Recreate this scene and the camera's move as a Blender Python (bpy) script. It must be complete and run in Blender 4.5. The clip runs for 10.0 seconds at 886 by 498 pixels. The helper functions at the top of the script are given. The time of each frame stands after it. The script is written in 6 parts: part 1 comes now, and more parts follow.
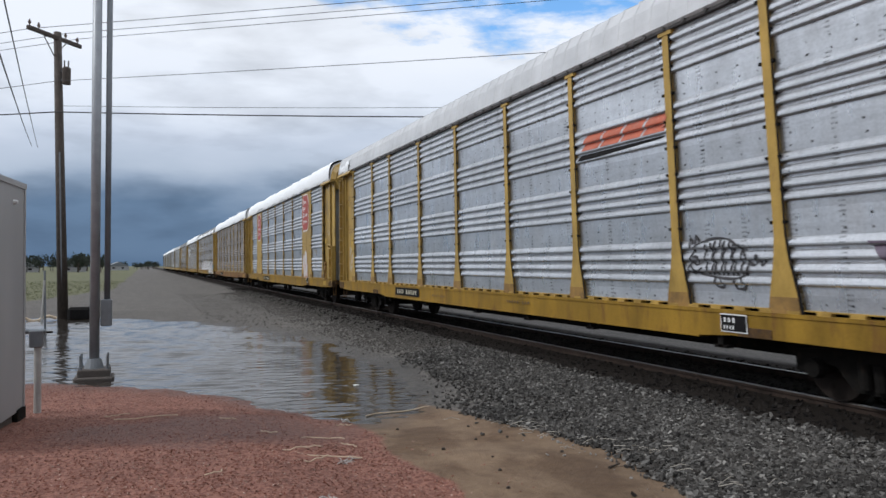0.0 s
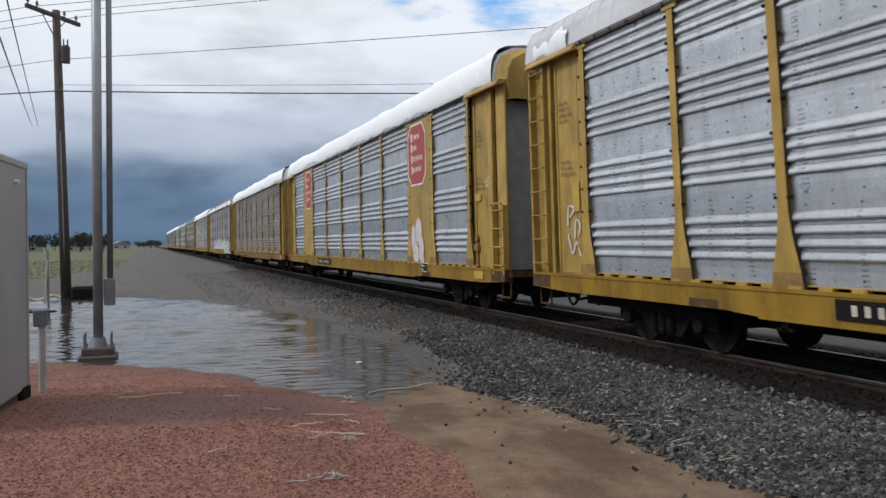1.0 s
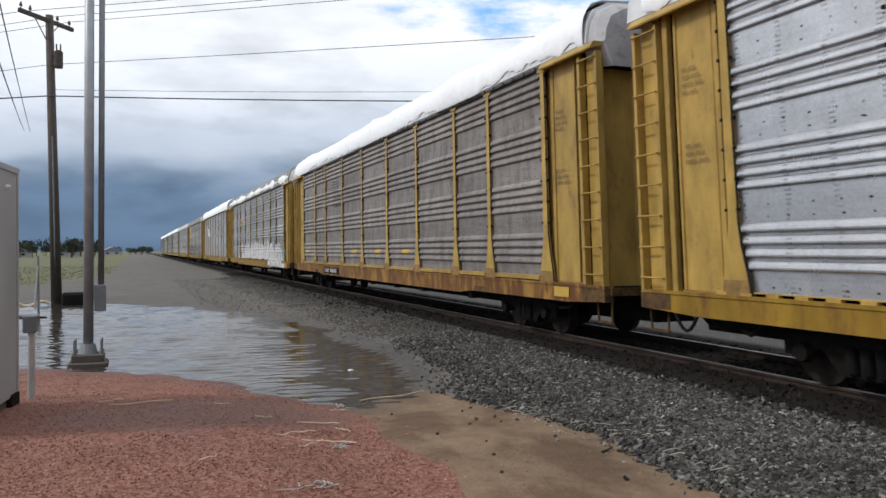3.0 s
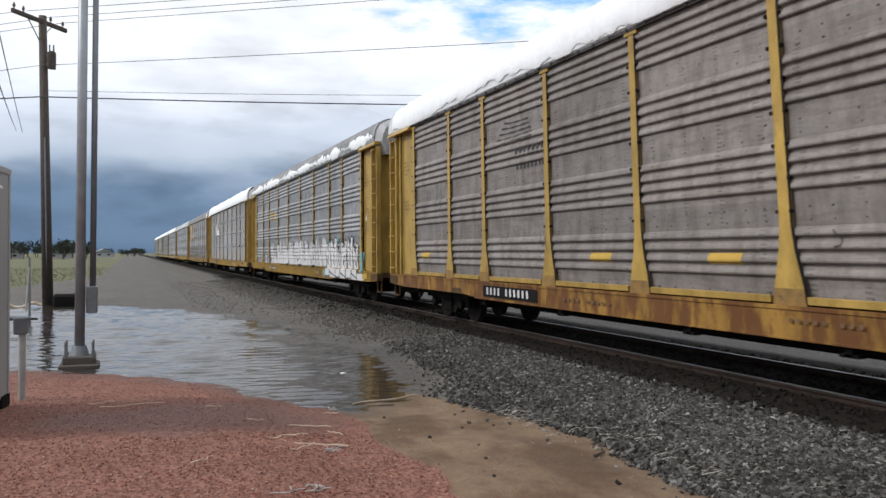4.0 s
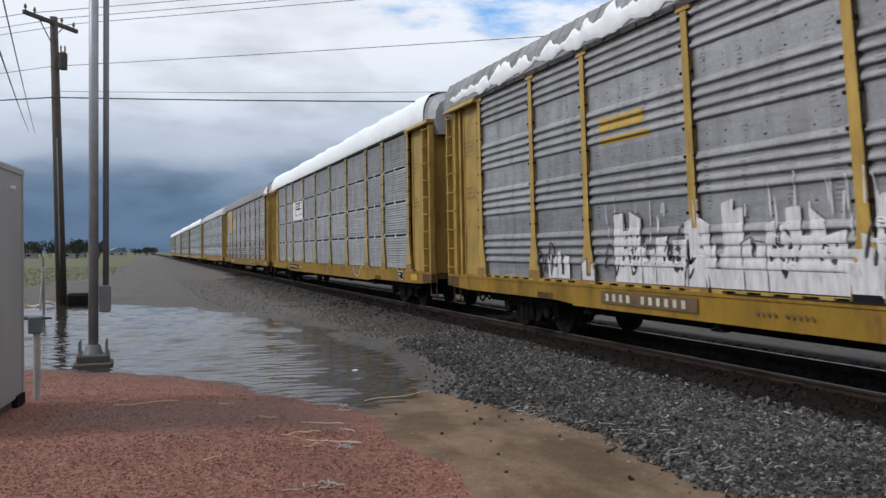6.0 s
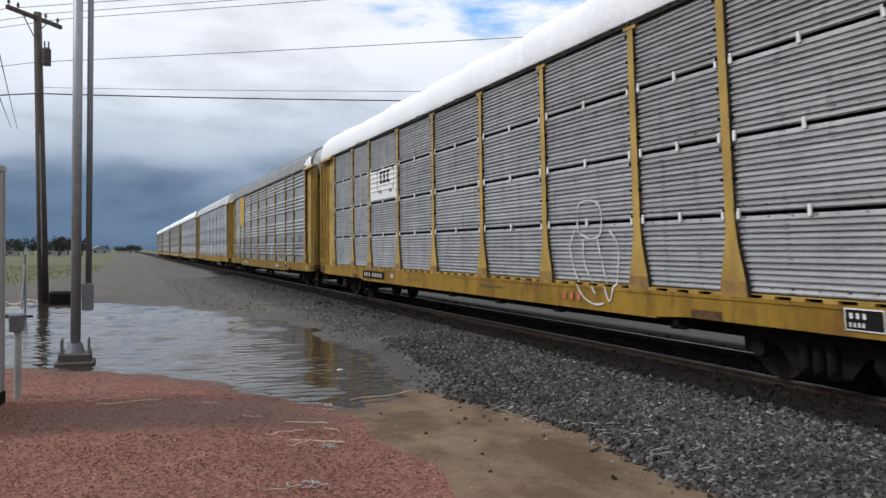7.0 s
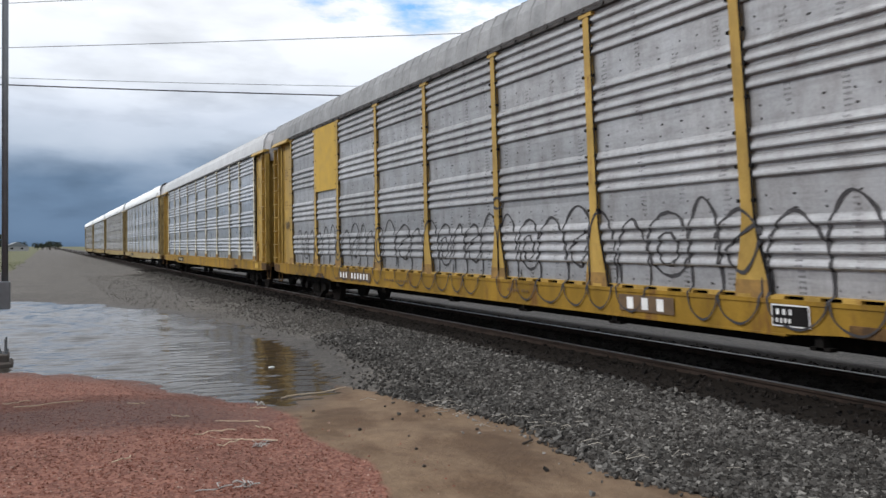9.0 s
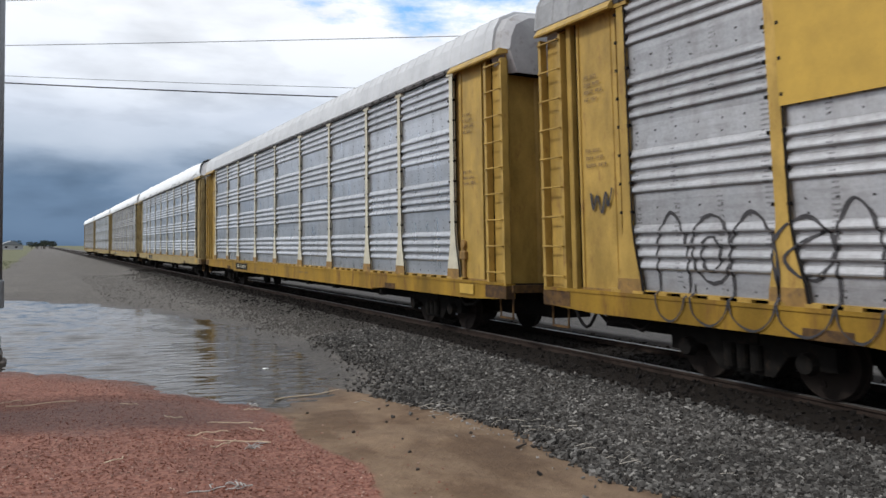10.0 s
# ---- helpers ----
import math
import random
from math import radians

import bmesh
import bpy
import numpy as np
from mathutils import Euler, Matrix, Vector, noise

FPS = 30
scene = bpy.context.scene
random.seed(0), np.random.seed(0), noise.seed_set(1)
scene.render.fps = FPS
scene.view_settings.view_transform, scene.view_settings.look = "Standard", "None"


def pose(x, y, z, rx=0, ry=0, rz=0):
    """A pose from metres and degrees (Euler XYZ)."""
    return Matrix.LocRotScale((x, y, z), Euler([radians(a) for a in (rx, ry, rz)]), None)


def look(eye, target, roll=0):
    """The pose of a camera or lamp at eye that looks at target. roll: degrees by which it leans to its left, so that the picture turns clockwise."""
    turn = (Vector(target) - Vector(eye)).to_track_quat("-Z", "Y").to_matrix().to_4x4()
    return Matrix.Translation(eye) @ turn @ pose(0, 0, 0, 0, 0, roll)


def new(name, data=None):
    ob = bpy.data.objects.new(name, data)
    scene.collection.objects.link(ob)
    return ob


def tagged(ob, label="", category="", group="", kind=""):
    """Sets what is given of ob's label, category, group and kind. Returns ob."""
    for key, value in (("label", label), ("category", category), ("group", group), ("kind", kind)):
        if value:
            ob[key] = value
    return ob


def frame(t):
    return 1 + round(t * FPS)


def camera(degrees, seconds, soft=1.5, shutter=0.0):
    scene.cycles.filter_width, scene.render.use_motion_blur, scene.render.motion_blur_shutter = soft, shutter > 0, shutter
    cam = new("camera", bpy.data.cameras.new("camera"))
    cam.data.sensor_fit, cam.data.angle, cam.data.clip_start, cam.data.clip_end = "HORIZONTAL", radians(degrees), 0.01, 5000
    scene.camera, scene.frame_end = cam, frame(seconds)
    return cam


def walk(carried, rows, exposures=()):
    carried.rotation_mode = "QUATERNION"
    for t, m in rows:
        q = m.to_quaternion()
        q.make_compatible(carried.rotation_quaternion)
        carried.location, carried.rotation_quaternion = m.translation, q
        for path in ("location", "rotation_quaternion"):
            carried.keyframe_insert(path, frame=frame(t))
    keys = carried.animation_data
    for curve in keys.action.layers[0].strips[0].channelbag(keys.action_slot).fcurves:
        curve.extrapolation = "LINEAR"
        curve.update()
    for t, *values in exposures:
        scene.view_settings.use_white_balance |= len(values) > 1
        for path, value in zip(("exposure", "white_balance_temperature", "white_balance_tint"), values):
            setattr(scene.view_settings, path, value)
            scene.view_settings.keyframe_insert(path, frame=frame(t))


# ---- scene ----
# ------------------------------------------------------------------ camera
CAM_Z = 2.05            # above the water of the puddle, which is z = 0
RAIL_Z = 0.389          # top of the rails
TRACK_X = 8.70          # the track runs along y
LENGTH = 28.5           # of one railcar, coupler to coupler
SPEED = 16.226          # metres a second, towards the camera
GAP = 30.862            # the gap behind the first car, at 0 s

cam = camera(58.67, 10.0, 1.5, 1.0)
scene.cycles.rolling_shutter_type = "TOP"
scene.cycles.rolling_shutter_duration = 0.06
TURNS = [
    (0.0, -20.84, 1.18, 0.07),
    (0.5, -20.07, 0.31, 0.78),
    (1.0, -20.69, -0.48, 0.42),
    (1.5, -20.80, -0.75, 0.33),
    (2.0, -21.21, -0.88, 0.13),
    (2.5, -21.05, -0.33, 0.13),
    (4.0, -21.72, 0.35, -0.24),
    (4.5, -21.35, 0.39, -0.17),
    (5.0, -20.12, 0.81, 0.29),
    (5.5, -20.62, 0.31, 0.24),
    (7.0, -21.98, 0.07, -0.08),
    (7.5, -25.41, 0.61, -0.03),
    (8.0, -26.91, -0.22, -0.84),
    (8.5, -27.07, 0.42, -0.68),
    (9.0, -26.85, -0.24, 0.04),
    (9.5, -26.99, -0.45, -0.21),
    (10.0, -27.17, -0.04, -0.50),
]
walk(cam, [(t, pose(0, 0, CAM_Z, 90 + p, r, y)) for t, y, p, r in TURNS],
     [(t, stops, 6200 if t < 0.8 else 6290 if t < 1.2 else 6230 if 5.2 < t < 6.5 else 6340 if 6.5 < t < 7.3 else 6400, 10) for t, stops in ((0.0, -0.12), (1.0, -0.17), (1.5, -0.03), (2.5, 0.02), (4.0, 0.14), (4.5, 0.12), (5.0, 0.02),
                                            (5.5, -0.2), (7.0, -0.05), (7.5, -0.08), (8.0, 0.0), (9.5, 0.08), (10.0, 0.06))])

# ------------------------------------------------------------------ light
world = bpy.data.worlds.new("world")
scene.world = world
world.use_nodes = True


def nodes_of(tree):
    tree.nodes.clear()

    def add(kind, **values):
        n = tree.nodes.new(kind)
        for key, value in values.items():
            if key == "ins":
                for k, v in value.items():
                    if isinstance(v, bpy.types.NodeSocket):
                        tree.links.new(v, n.inputs[k])
                    else:
                        n.inputs[k].default_value = v
            elif key == "op":
                n.operation = value
            elif key == "blend":
                n.blend_type = value
            elif key == "dtype":
                n.data_type = value
        return n
    return add


def ramp(add, fac, stops):
    n = add("ShaderNodeValToRGB", ins={0: fac})
    e = n.color_ramp.elements
    while len(e) < len(stops):
        e.new(0.5)
    for el, (at, c) in zip(e, stops):
        el.position = at
        el.color = (*c, 1) if len(c) == 3 else c
    return n.outputs[0]


def grey(v):
    return (v, v, v)


def math_node(add, op, a, b=0.0):
    n = add("ShaderNodeMath", op=op)
    for i, v in ((0, a), (1, b)):
        if isinstance(v, bpy.types.NodeSocket):
            n.id_data.links.new(v, n.inputs[i])
        else:
            n.inputs[i].default_value = v
    return n.outputs[0]


def mix_rgb(add, fac, a, b, blend="MIX"):
    n = add("ShaderNodeMix", dtype="RGBA", blend=blend)
    for k, v in ((0, fac), (6, a), (7, b)):
        if isinstance(v, bpy.types.NodeSocket):
            n.id_data.links.new(v, n.inputs[k])
        elif k == 0:
            n.inputs[k].default_value = v
        else:
            n.inputs[k].default_value = (*v, 1)
    return n.outputs[2]


def build_sky():
    add = nodes_of(world.node_tree)
    link = world.node_tree.links.new
    co = add("ShaderNodeTexCoord").outputs["Generated"]
    sep = add("ShaderNodeSeparateXYZ", ins={0: co})
    up = sep.outputs[2]
    # flattened layers of cloud: squeeze the height so that the banks lie level
    flat = add("ShaderNodeMapping", ins={"Vector": co, "Scale": (1.0, 1.0, 3.2)})
    big = add("ShaderNodeTexNoise", ins={"Vector": flat.outputs[0], "Scale": 2.6, "Detail": 5.0, "Roughness": 0.5, "Distortion": 0.0})
    fine = add("ShaderNodeTexNoise", ins={"Vector": flat.outputs[0], "Scale": 6.0, "Detail": 6.0, "Roughness": 0.5, "Distortion": 0.1})
    wob = math_node(add, "MULTIPLY", math_node(add, "SUBTRACT", big.outputs[0], 0.5), 0.16)
    wob2 = math_node(add, "MULTIPLY", math_node(add, "SUBTRACT", fine.outputs[0], 0.5), 0.065)
    h = math_node(add, "ADD", math_node(add, "ADD", up, wob), wob2)
    # the storm stands in the north; towards the sun the low cloud is thin and bright
    west = math_node(add, "MAXIMUM", math_node(add, "SUBTRACT", -0.25, sep.outputs[0]), 0.0)
    h = math_node(add, "ADD", h, math_node(add, "MULTIPLY", west, 0.12))
    cloud = ramp(add, h, [
        (0.0, (0.115, 0.18, 0.28)), (0.05, (0.155, 0.235, 0.35)), (0.085, (0.30, 0.38, 0.495)), (0.115, (0.50, 0.57, 0.67)),
        (0.15, (0.60, 0.66, 0.76)), (0.19, (0.80, 0.85, 0.93)), (0.26, (0.92, 0.95, 1.0)), (0.6, (0.95, 0.98, 1.03))])
    # broken edges and grey bellies inside the white
    belly = ramp(add, fine.outputs[0], [(0.32, grey(0.82)), (0.52, grey(1.05))])
    cloud = mix_rgb(add, 1.0, cloud, belly, "MULTIPLY")
    sky = add("ShaderNodeTexSky")
    sky.sky_type = "NISHITA"
    sky.sun_disc = False
    sky.sun_elevation = radians(41)
    sky.sun_rotation = radians(SUN_TURN)
    blue = mix_rgb(add, 1.0, sky.outputs[0], (0.125, 0.195, 0.24), "MULTIPLY")
    # the sky shows where the high cloud is torn
    torn = add("ShaderNodeTexNoise", ins={"Vector": flat.outputs[0], "Scale": 6.0, "Detail": 7.0, "Roughness": 0.62}).outputs[0]
    away = add("ShaderNodeVectorMath", op="SUBTRACT", ins={0: co, 1: (0.43, 0.83, 0.34)})
    away = add("ShaderNodeVectorMath", op="MULTIPLY", ins={0: away.outputs[0], 1: (1.0, 1.0, 2.6)})
    far = add("ShaderNodeVectorMath", op="LENGTH", ins={0: away.outputs[0]}).outputs["Value"]
    rim = math_node(add, "ADD", far, math_node(add, "MULTIPLY", math_node(add, "SUBTRACT", torn, 0.5), 0.75))
    gap = ramp(add, rim, [(0.08, grey(0.95)), (0.2, grey(0))])
    out = mix_rgb(add, gap, cloud, blue)
    bg = add("ShaderNodeBackground", ins={0: out, 1: 1.0})
    w = add("ShaderNodeOutputWorld")
    link(bg.outputs[0], w.inputs[0])


SUN_TURN = 275.0
build_sky()
sun = new("sun", bpy.data.lights.new("sun", "SUN"))
sun.data.energy, sun.data.angle, sun.data.color = 1.95, radians(8), (1.0, 0.975, 0.94)
sun.matrix_basis = look((-26, 2.3, 22.5), (0, 0, 0))

# ------------------------------------------------------------------ materials


def material(name, base, rough=0.6, metal=0.0, spots=0.12, size=3.0, grain=60.0, bump=0.2, stain=None, stain_at=(0.55, 0.7),
             streak=(1, 1, 1), coat=0.0, vary=0.0, depth=0.01, gloss=0.5):
    """A surface with variation at two scales, stains of their own shape and fine relief."""
    m = bpy.data.materials.new(name)
    m.use_nodes = True
    add = nodes_of(m.node_tree)
    link = m.node_tree.links.new
    co = add("ShaderNodeTexCoord").outputs["Object"]
    mp = add("ShaderNodeMapping", ins={"Vector": co, "Scale": streak})
    rnd = add("ShaderNodeObjectInfo").outputs["Random"]
    shift = add("ShaderNodeVectorMath", op="ADD", ins={0: mp.outputs[0]})
    k = math_node(add, "MULTIPLY", rnd, 37.0)
    link(k, shift.inputs[1])
    big = add("ShaderNodeTexNoise", ins={"Vector": shift.outputs[0], "Scale": size, "Detail": 5.0, "Roughness": 0.6}).outputs[0]
    small = add("ShaderNodeTexNoise", ins={"Vector": co, "Scale": grain, "Detail": 3.0, "Roughness": 0.6}).outputs[0]
    dark = tuple(c * (1 - 2 * spots) for c in base)
    lite = tuple(min(1, c * (1 + spots)) for c in base)
    col = ramp(add, big, [(0.3, dark), (0.7, lite)])
    g = ramp(add, small, [(0.25, grey(1 - spots)), (0.75, grey(1.0))])
    col = mix_rgb(add, 1.0, col, g, "MULTIPLY")
    if vary:
        v = ramp(add, rnd, [(0.0, grey(1 - vary)), (1.0, grey(1.0))])
        col = mix_rgb(add, 1.0, col, v, "MULTIPLY")
    if stain:
        st = add("ShaderNodeTexNoise", ins={"Vector": shift.outputs[0], "Scale": size * 1.7, "Detail": 8.0, "Roughness": 0.65}).outputs[0]
        f = ramp(add, st, [(stain_at[0], grey(0)), (stain_at[1], grey(0.85))])
        col = mix_rgb(add, f, col, stain)
    r = ramp(add, big, [(0.3, grey(max(0.03, rough - 0.08))), (0.7, grey(min(1, rough + 0.08)))])
    bp = add("ShaderNodeBump", ins={"Strength": bump, "Distance": depth, "Height": small})
    b = add("ShaderNodeBsdfPrincipled", ins={"Base Color": col, "Roughness": r, "Metallic": metal, "Normal": bp.outputs[0], "Coat Weight": coat, "Specular IOR Level": gloss})
    o = add("ShaderNodeOutputMaterial")
    link(b.outputs[0], o.inputs[0])
    return m


def panel_metal(name, base, dirt, amount, rough=0.42, metal=0.75):
    """Galvanised sheet: blotched zinc, light runs of dirt, rivets on the flats and patches of punched holes."""
    m = bpy.data.materials.new(name)
    m.use_nodes = True
    add = nodes_of(m.node_tree)
    link = m.node_tree.links.new
    co = add("ShaderNodeTexCoord").outputs["Object"]
    rnd = add("ShaderNodeObjectInfo").outputs["Random"]
    k = math_node(add, "MULTIPLY", rnd, 53.0)
    sh = add("ShaderNodeVectorMath", op="ADD", ins={0: co})
    link(k, sh.inputs[1])

    def stretched(scale, size, detail=6.0, rough=0.62):
        mp = add("ShaderNodeMapping", ins={"Vector": sh.outputs[0], "Scale": scale})
        return add("ShaderNodeTexNoise", ins={"Vector": mp.outputs[0], "Scale": size, "Detail": detail, "Roughness": rough}).outputs[0]
    run = stretched((1.0, 2.2, 0.8), 1.5)
    rub = stretched((1.0, 0.5, 3.5), 3.0)
    blot = stretched((1.0, 1.0, 1.0), 1.6, 7.0)
    fine = stretched((1.0, 1.0, 1.0), 26.0, 4.0, 0.65)
    col = mix_rgb(add, ramp(add, blot, [(0.3, grey(0)), (0.75, grey(1))]), tuple(c * 0.8 for c in base), base)
    d = math_node(add, "MULTIPLY", ramp(add, run, [(0.44, grey(0)), (0.76, grey(1))]), amount * 0.75)
    col = mix_rgb(add, d, col, dirt)
    d = math_node(add, "MULTIPLY", ramp(add, rub, [(0.48, grey(0)), (0.72, grey(1))]), amount * 0.6)
    col = mix_rgb(add, d, col, dirt)
    col = mix_rgb(add, 1.0, col, ramp(add, fine, [(0.25, grey(0.80)), (0.6, grey(1.0))]), "MULTIPLY")
    # every sheet of a panel has aged in its own way
    sep = add("ShaderNodeSeparateXYZ", ins={0: co})
    tier = math_node(add, "FLOOR", math_node(add, "MULTIPLY", math_node(add, "SUBTRACT", sep.outputs[2], 1.3), 0.97))
    cell = add("ShaderNodeCombineXYZ")
    link(tier, cell.inputs[0])
    link(k, cell.inputs[1])
    sheet = add("ShaderNodeTexWhiteNoise", ins={0: cell.outputs[0]}).outputs["Value"]
    col = mix_rgb(add, 1.0, col, ramp(add, sheet, [(0.0, grey(0.78)), (1.0, grey(1.0))]), "MULTIPLY")

    def off(sock, per, at=0.5):
        f = math_node(add, "FRACT", math_node(add, "MULTIPLY", sock, per))
        return math_node(add, "ABSOLUTE", math_node(add, "SUBTRACT", f, at))
    # two rows of rivets on every flat, set apart unevenly
    jog = math_node(add, "ADD", sep.outputs[1], math_node(add, "MULTIPLY", blot, 0.45))
    ry = off(jog, 2.7)
    up = math_node(add, "SUBTRACT", sep.outputs[2], 1.12)
    rz = math_node(add, "MINIMUM", off(up, 1 / 1.03, 0.075), off(up, 1 / 1.03, 0.925))
    rivet = math_node(add, "MULTIPLY", math_node(add, "LESS_THAN", ry, 0.036), math_node(add, "LESS_THAN", rz, 0.013))
    # patches of punched slots, in columns
    py = math_node(add, "LESS_THAN", off(sep.outputs[1], 1.38), 0.075)
    hole = math_node(add, "MULTIPLY", math_node(add, "LESS_THAN", off(sep.outputs[1], 32.0), 0.26), math_node(add, "LESS_THAN", off(sep.outputs[2], 17.0), 0.22))
    chance = ramp(add, stretched((1.0, 1.0, 1.0), 2.3, 2.0), [(0.46, grey(0)), (0.56, grey(0.8))])
    hole = math_node(add, "MULTIPLY", math_node(add, "MULTIPLY", py, hole), chance)
    col = mix_rgb(add, math_node(add, "MAXIMUM", rivet, hole), col, (0.045, 0.042, 0.042))
    rg = ramp(add, run, [(0.3, grey(rough - 0.08)), (0.75, grey(min(0.95, rough + 0.22)))])
    bp = add("ShaderNodeBump", ins={"Strength": 0.3, "Distance": 0.006, "Height": fine})
    b = add("ShaderNodeBsdfPrincipled", ins={"Base Color": col, "Roughness": rg, "Metallic": metal, "Normal": bp.outputs[0]})
    o = add("ShaderNodeOutputMaterial")
    link(b.outputs[0], o.inputs[0])
    return m


SILVER = panel_metal("panel_silver", (0.77, 0.79, 0.82), (0.26, 0.26, 0.275), 0.42, 0.29, 0.84)
BRIGHT = panel_metal("panel_bright", (0.71, 0.72, 0.745), (0.27, 0.27, 0.285), 0.30, 0.30, 0.84)
GREYED = panel_metal("panel_greyed", (0.48, 0.475, 0.48), (0.17, 0.16, 0.152), 0.6, 0.42, 0.75)
DULL = panel_metal("panel_dull", (0.55, 0.55, 0.56), (0.19, 0.18, 0.175), 0.6, 0.42, 0.75)
BROWNED = panel_metal("panel_browned", (0.33, 0.295, 0.27), (0.10, 0.08, 0.068), 0.8, 0.5, 0.5)
FINE = panel_metal("panel_fine", (0.54, 0.54, 0.545), (0.19, 0.18, 0.18), 0.5, 0.40, 0.72)
YELLOW = material("yellow_paint", (0.46, 0.30, 0.075), 0.45, 0.0, 0.18, 2.2, 40, 0.14, (0.19, 0.10, 0.035), (0.57, 0.72), (1.2, 1.3, 0.6), vary=0.18, gloss=0.25)
RUSTED = material("yellow_paint_rusted", (0.315, 0.185, 0.024), 0.6, 0.0, 0.2, 1.3, 40, 0.2, (0.12, 0.055, 0.02), (0.53, 0.68), (1, 1.3, 0.4), vary=0.15, gloss=0.2)
RUSTY = material("sill_paint_rusty", (0.30, 0.165, 0.038), 0.6, 0.0, 0.2, 1.6, 40, 0.25, (0.10, 0.038, 0.016), (0.40, 0.53), (1, 1.4, 0.45), gloss=0.2)
FOOT = material("post_foot_paint", (0.27, 0.155, 0.04), 0.7, 0.0, 0.2, 5, 50, 0.25, (0.08, 0.05, 0.03))
GRIME = material("grimy_paint", (0.13, 0.075, 0.03), 0.85, 0.0, 0.25, 4, 50, 0.3, (0.05, 0.032, 0.022), (0.45, 0.6), gloss=0.15)
STENCIL = material("stencil_brown", (0.13, 0.08, 0.04), 0.7, 0.0, 0.2, 5, 50, 0.1)
DARK = material("under_steel", (0.013, 0.012, 0.011), 0.9, 0.0, 0.25, 4, 50, 0.3, (0.026, 0.019, 0.014), gloss=0.08)
# black paint; also stands for shade in panel slots and car interiors
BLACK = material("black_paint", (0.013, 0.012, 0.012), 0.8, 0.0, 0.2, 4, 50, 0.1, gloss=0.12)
GREY_ROOF = material("roof_weathered", (0.30, 0.305, 0.31), 0.6, 0.3, 0.2, 1.5, 14, 0.3, (0.15, 0.145, 0.14), (0.55, 0.75))
ROOF = material("roof_zinc", (0.62, 0.63, 0.64), 0.5, 0.35, 0.08, 1.5, 40, 0.15, (0.42, 0.42, 0.42), (0.62, 0.85), vary=0.1)
SNOW = material("snow", (0.86, 0.88, 0.9), 0.7, 0.0, 0.03, 6, 70, 0.5, depth=0.03)
HOOD = material("end_hood_grey", (0.40, 0.40, 0.41), 0.6, 0.2, 0.12, 2.5, 40, 0.15, (0.22, 0.2, 0.18))
RED = material("logo_red", (0.38, 0.065, 0.052), 0.6, 0.0, 0.15, 4, 60, 0.1, (0.45, 0.2, 0.14), (0.6, 0.8))
ORANGE = material("logo_orange", (0.50, 0.13, 0.07), 0.6, 0.0, 0.12, 5, 60, 0.1, (0.4, 0.3, 0.28), (0.58, 0.72))
WHITE = material("white_paint", (0.76, 0.76, 0.75), 0.6, 0.0, 0.08, 5, 60, 0.1, (0.45, 0.44, 0.43), (0.62, 0.8))
CREAM = material("post_cream", (0.56, 0.52, 0.40), 0.6, 0.0, 0.12, 3, 60, 0.1, (0.35, 0.25, 0.12), (0.6, 0.8))
# chord steel darkened to draw the shadow line under the eave
CHORD = material("eave_shadow_steel", (0.075, 0.072, 0.07), 0.7, 0.1, 0.25, 4, 50, 0.15, (0.16, 0.15, 0.14), (0.55, 0.75), gloss=0.2)
# the cars' yellow, greyed to put distance haze into the colour
HAZED = material("yellow_paint_hazed", (0.34, 0.26, 0.12), 0.7, 0.0, 0.18, 2.0, 40, 0.12, (0.17, 0.11, 0.06), (0.52, 0.7), gloss=0.2)
PALE_YELLOW = material("yellow_patch", (0.47, 0.305, 0.06), 0.65, 0.0, 0.08, 3, 60, 0.1, (0.36, 0.22, 0.05), (0.6, 0.8), gloss=0.25)
SPRAY_WHITE = material("spray_white", (0.62, 0.61, 0.61), 0.75, 0.0, 0.14, 4, 80, 0.15, (0.33, 0.32, 0.32), (0.55, 0.68), (1, 3, 0.7))
SPRAY_BLACK = material("spray_black", (0.035, 0.033, 0.036), 0.7, 0.0, 0.2, 6, 80, 0.1, (0.12, 0.12, 0.125), (0.62, 0.8))
SPRAY_GREY = material("spray_grey", (0.10, 0.095, 0.10), 0.75, 0.0, 0.25, 5, 80, 0.1, (0.25, 0.25, 0.26), (0.5, 0.7))
SPRAY_PINK = material("spray_pink", (0.60, 0.33, 0.26), 0.75, 0.0, 0.2, 5, 80, 0.1)
SPRAY_TEAL = material("spray_teal", (0.14, 0.36, 0.38), 0.75, 0.0, 0.15, 5, 80, 0.1)
SPRAY_MAUVE = material("spray_mauve", (0.15, 0.12, 0.16), 0.75, 0.0, 0.15, 5, 80, 0.1)
RAIL = material("rail_steel", (0.045, 0.032, 0.026), 0.85, 0.1, 0.25, 6, 60, 0.2, gloss=0.15)
RAILTOP = material("rail_head", (0.30, 0.285, 0.27), 0.42, 0.9, 0.08, 4, 60, 0.05)
TIE = material("tie_wood", (0.05, 0.037, 0.029), 0.9, 0.0, 0.25, 7, 40, 0.5, (0.14, 0.12, 0.10), (0.5, 0.7), (4, 1, 1), vary=0.4)
GALV = material("galvanised_mast", (0.33, 0.35, 0.37), 0.5, 0.4, 0.1, 4, 60, 0.12, (0.22, 0.22, 0.22), (0.6, 0.8))
DARKGALV = material("galvanised_dark", (0.20, 0.215, 0.23), 0.55, 0.4, 0.12, 4, 60, 0.12)
CABINET = material("bungalow_metal", (0.36, 0.36, 0.36), 0.55, 0.25, 0.07, 1.4, 50, 0.08, (0.25, 0.24, 0.23), (0.6, 0.85), (1, 1, 0.4))
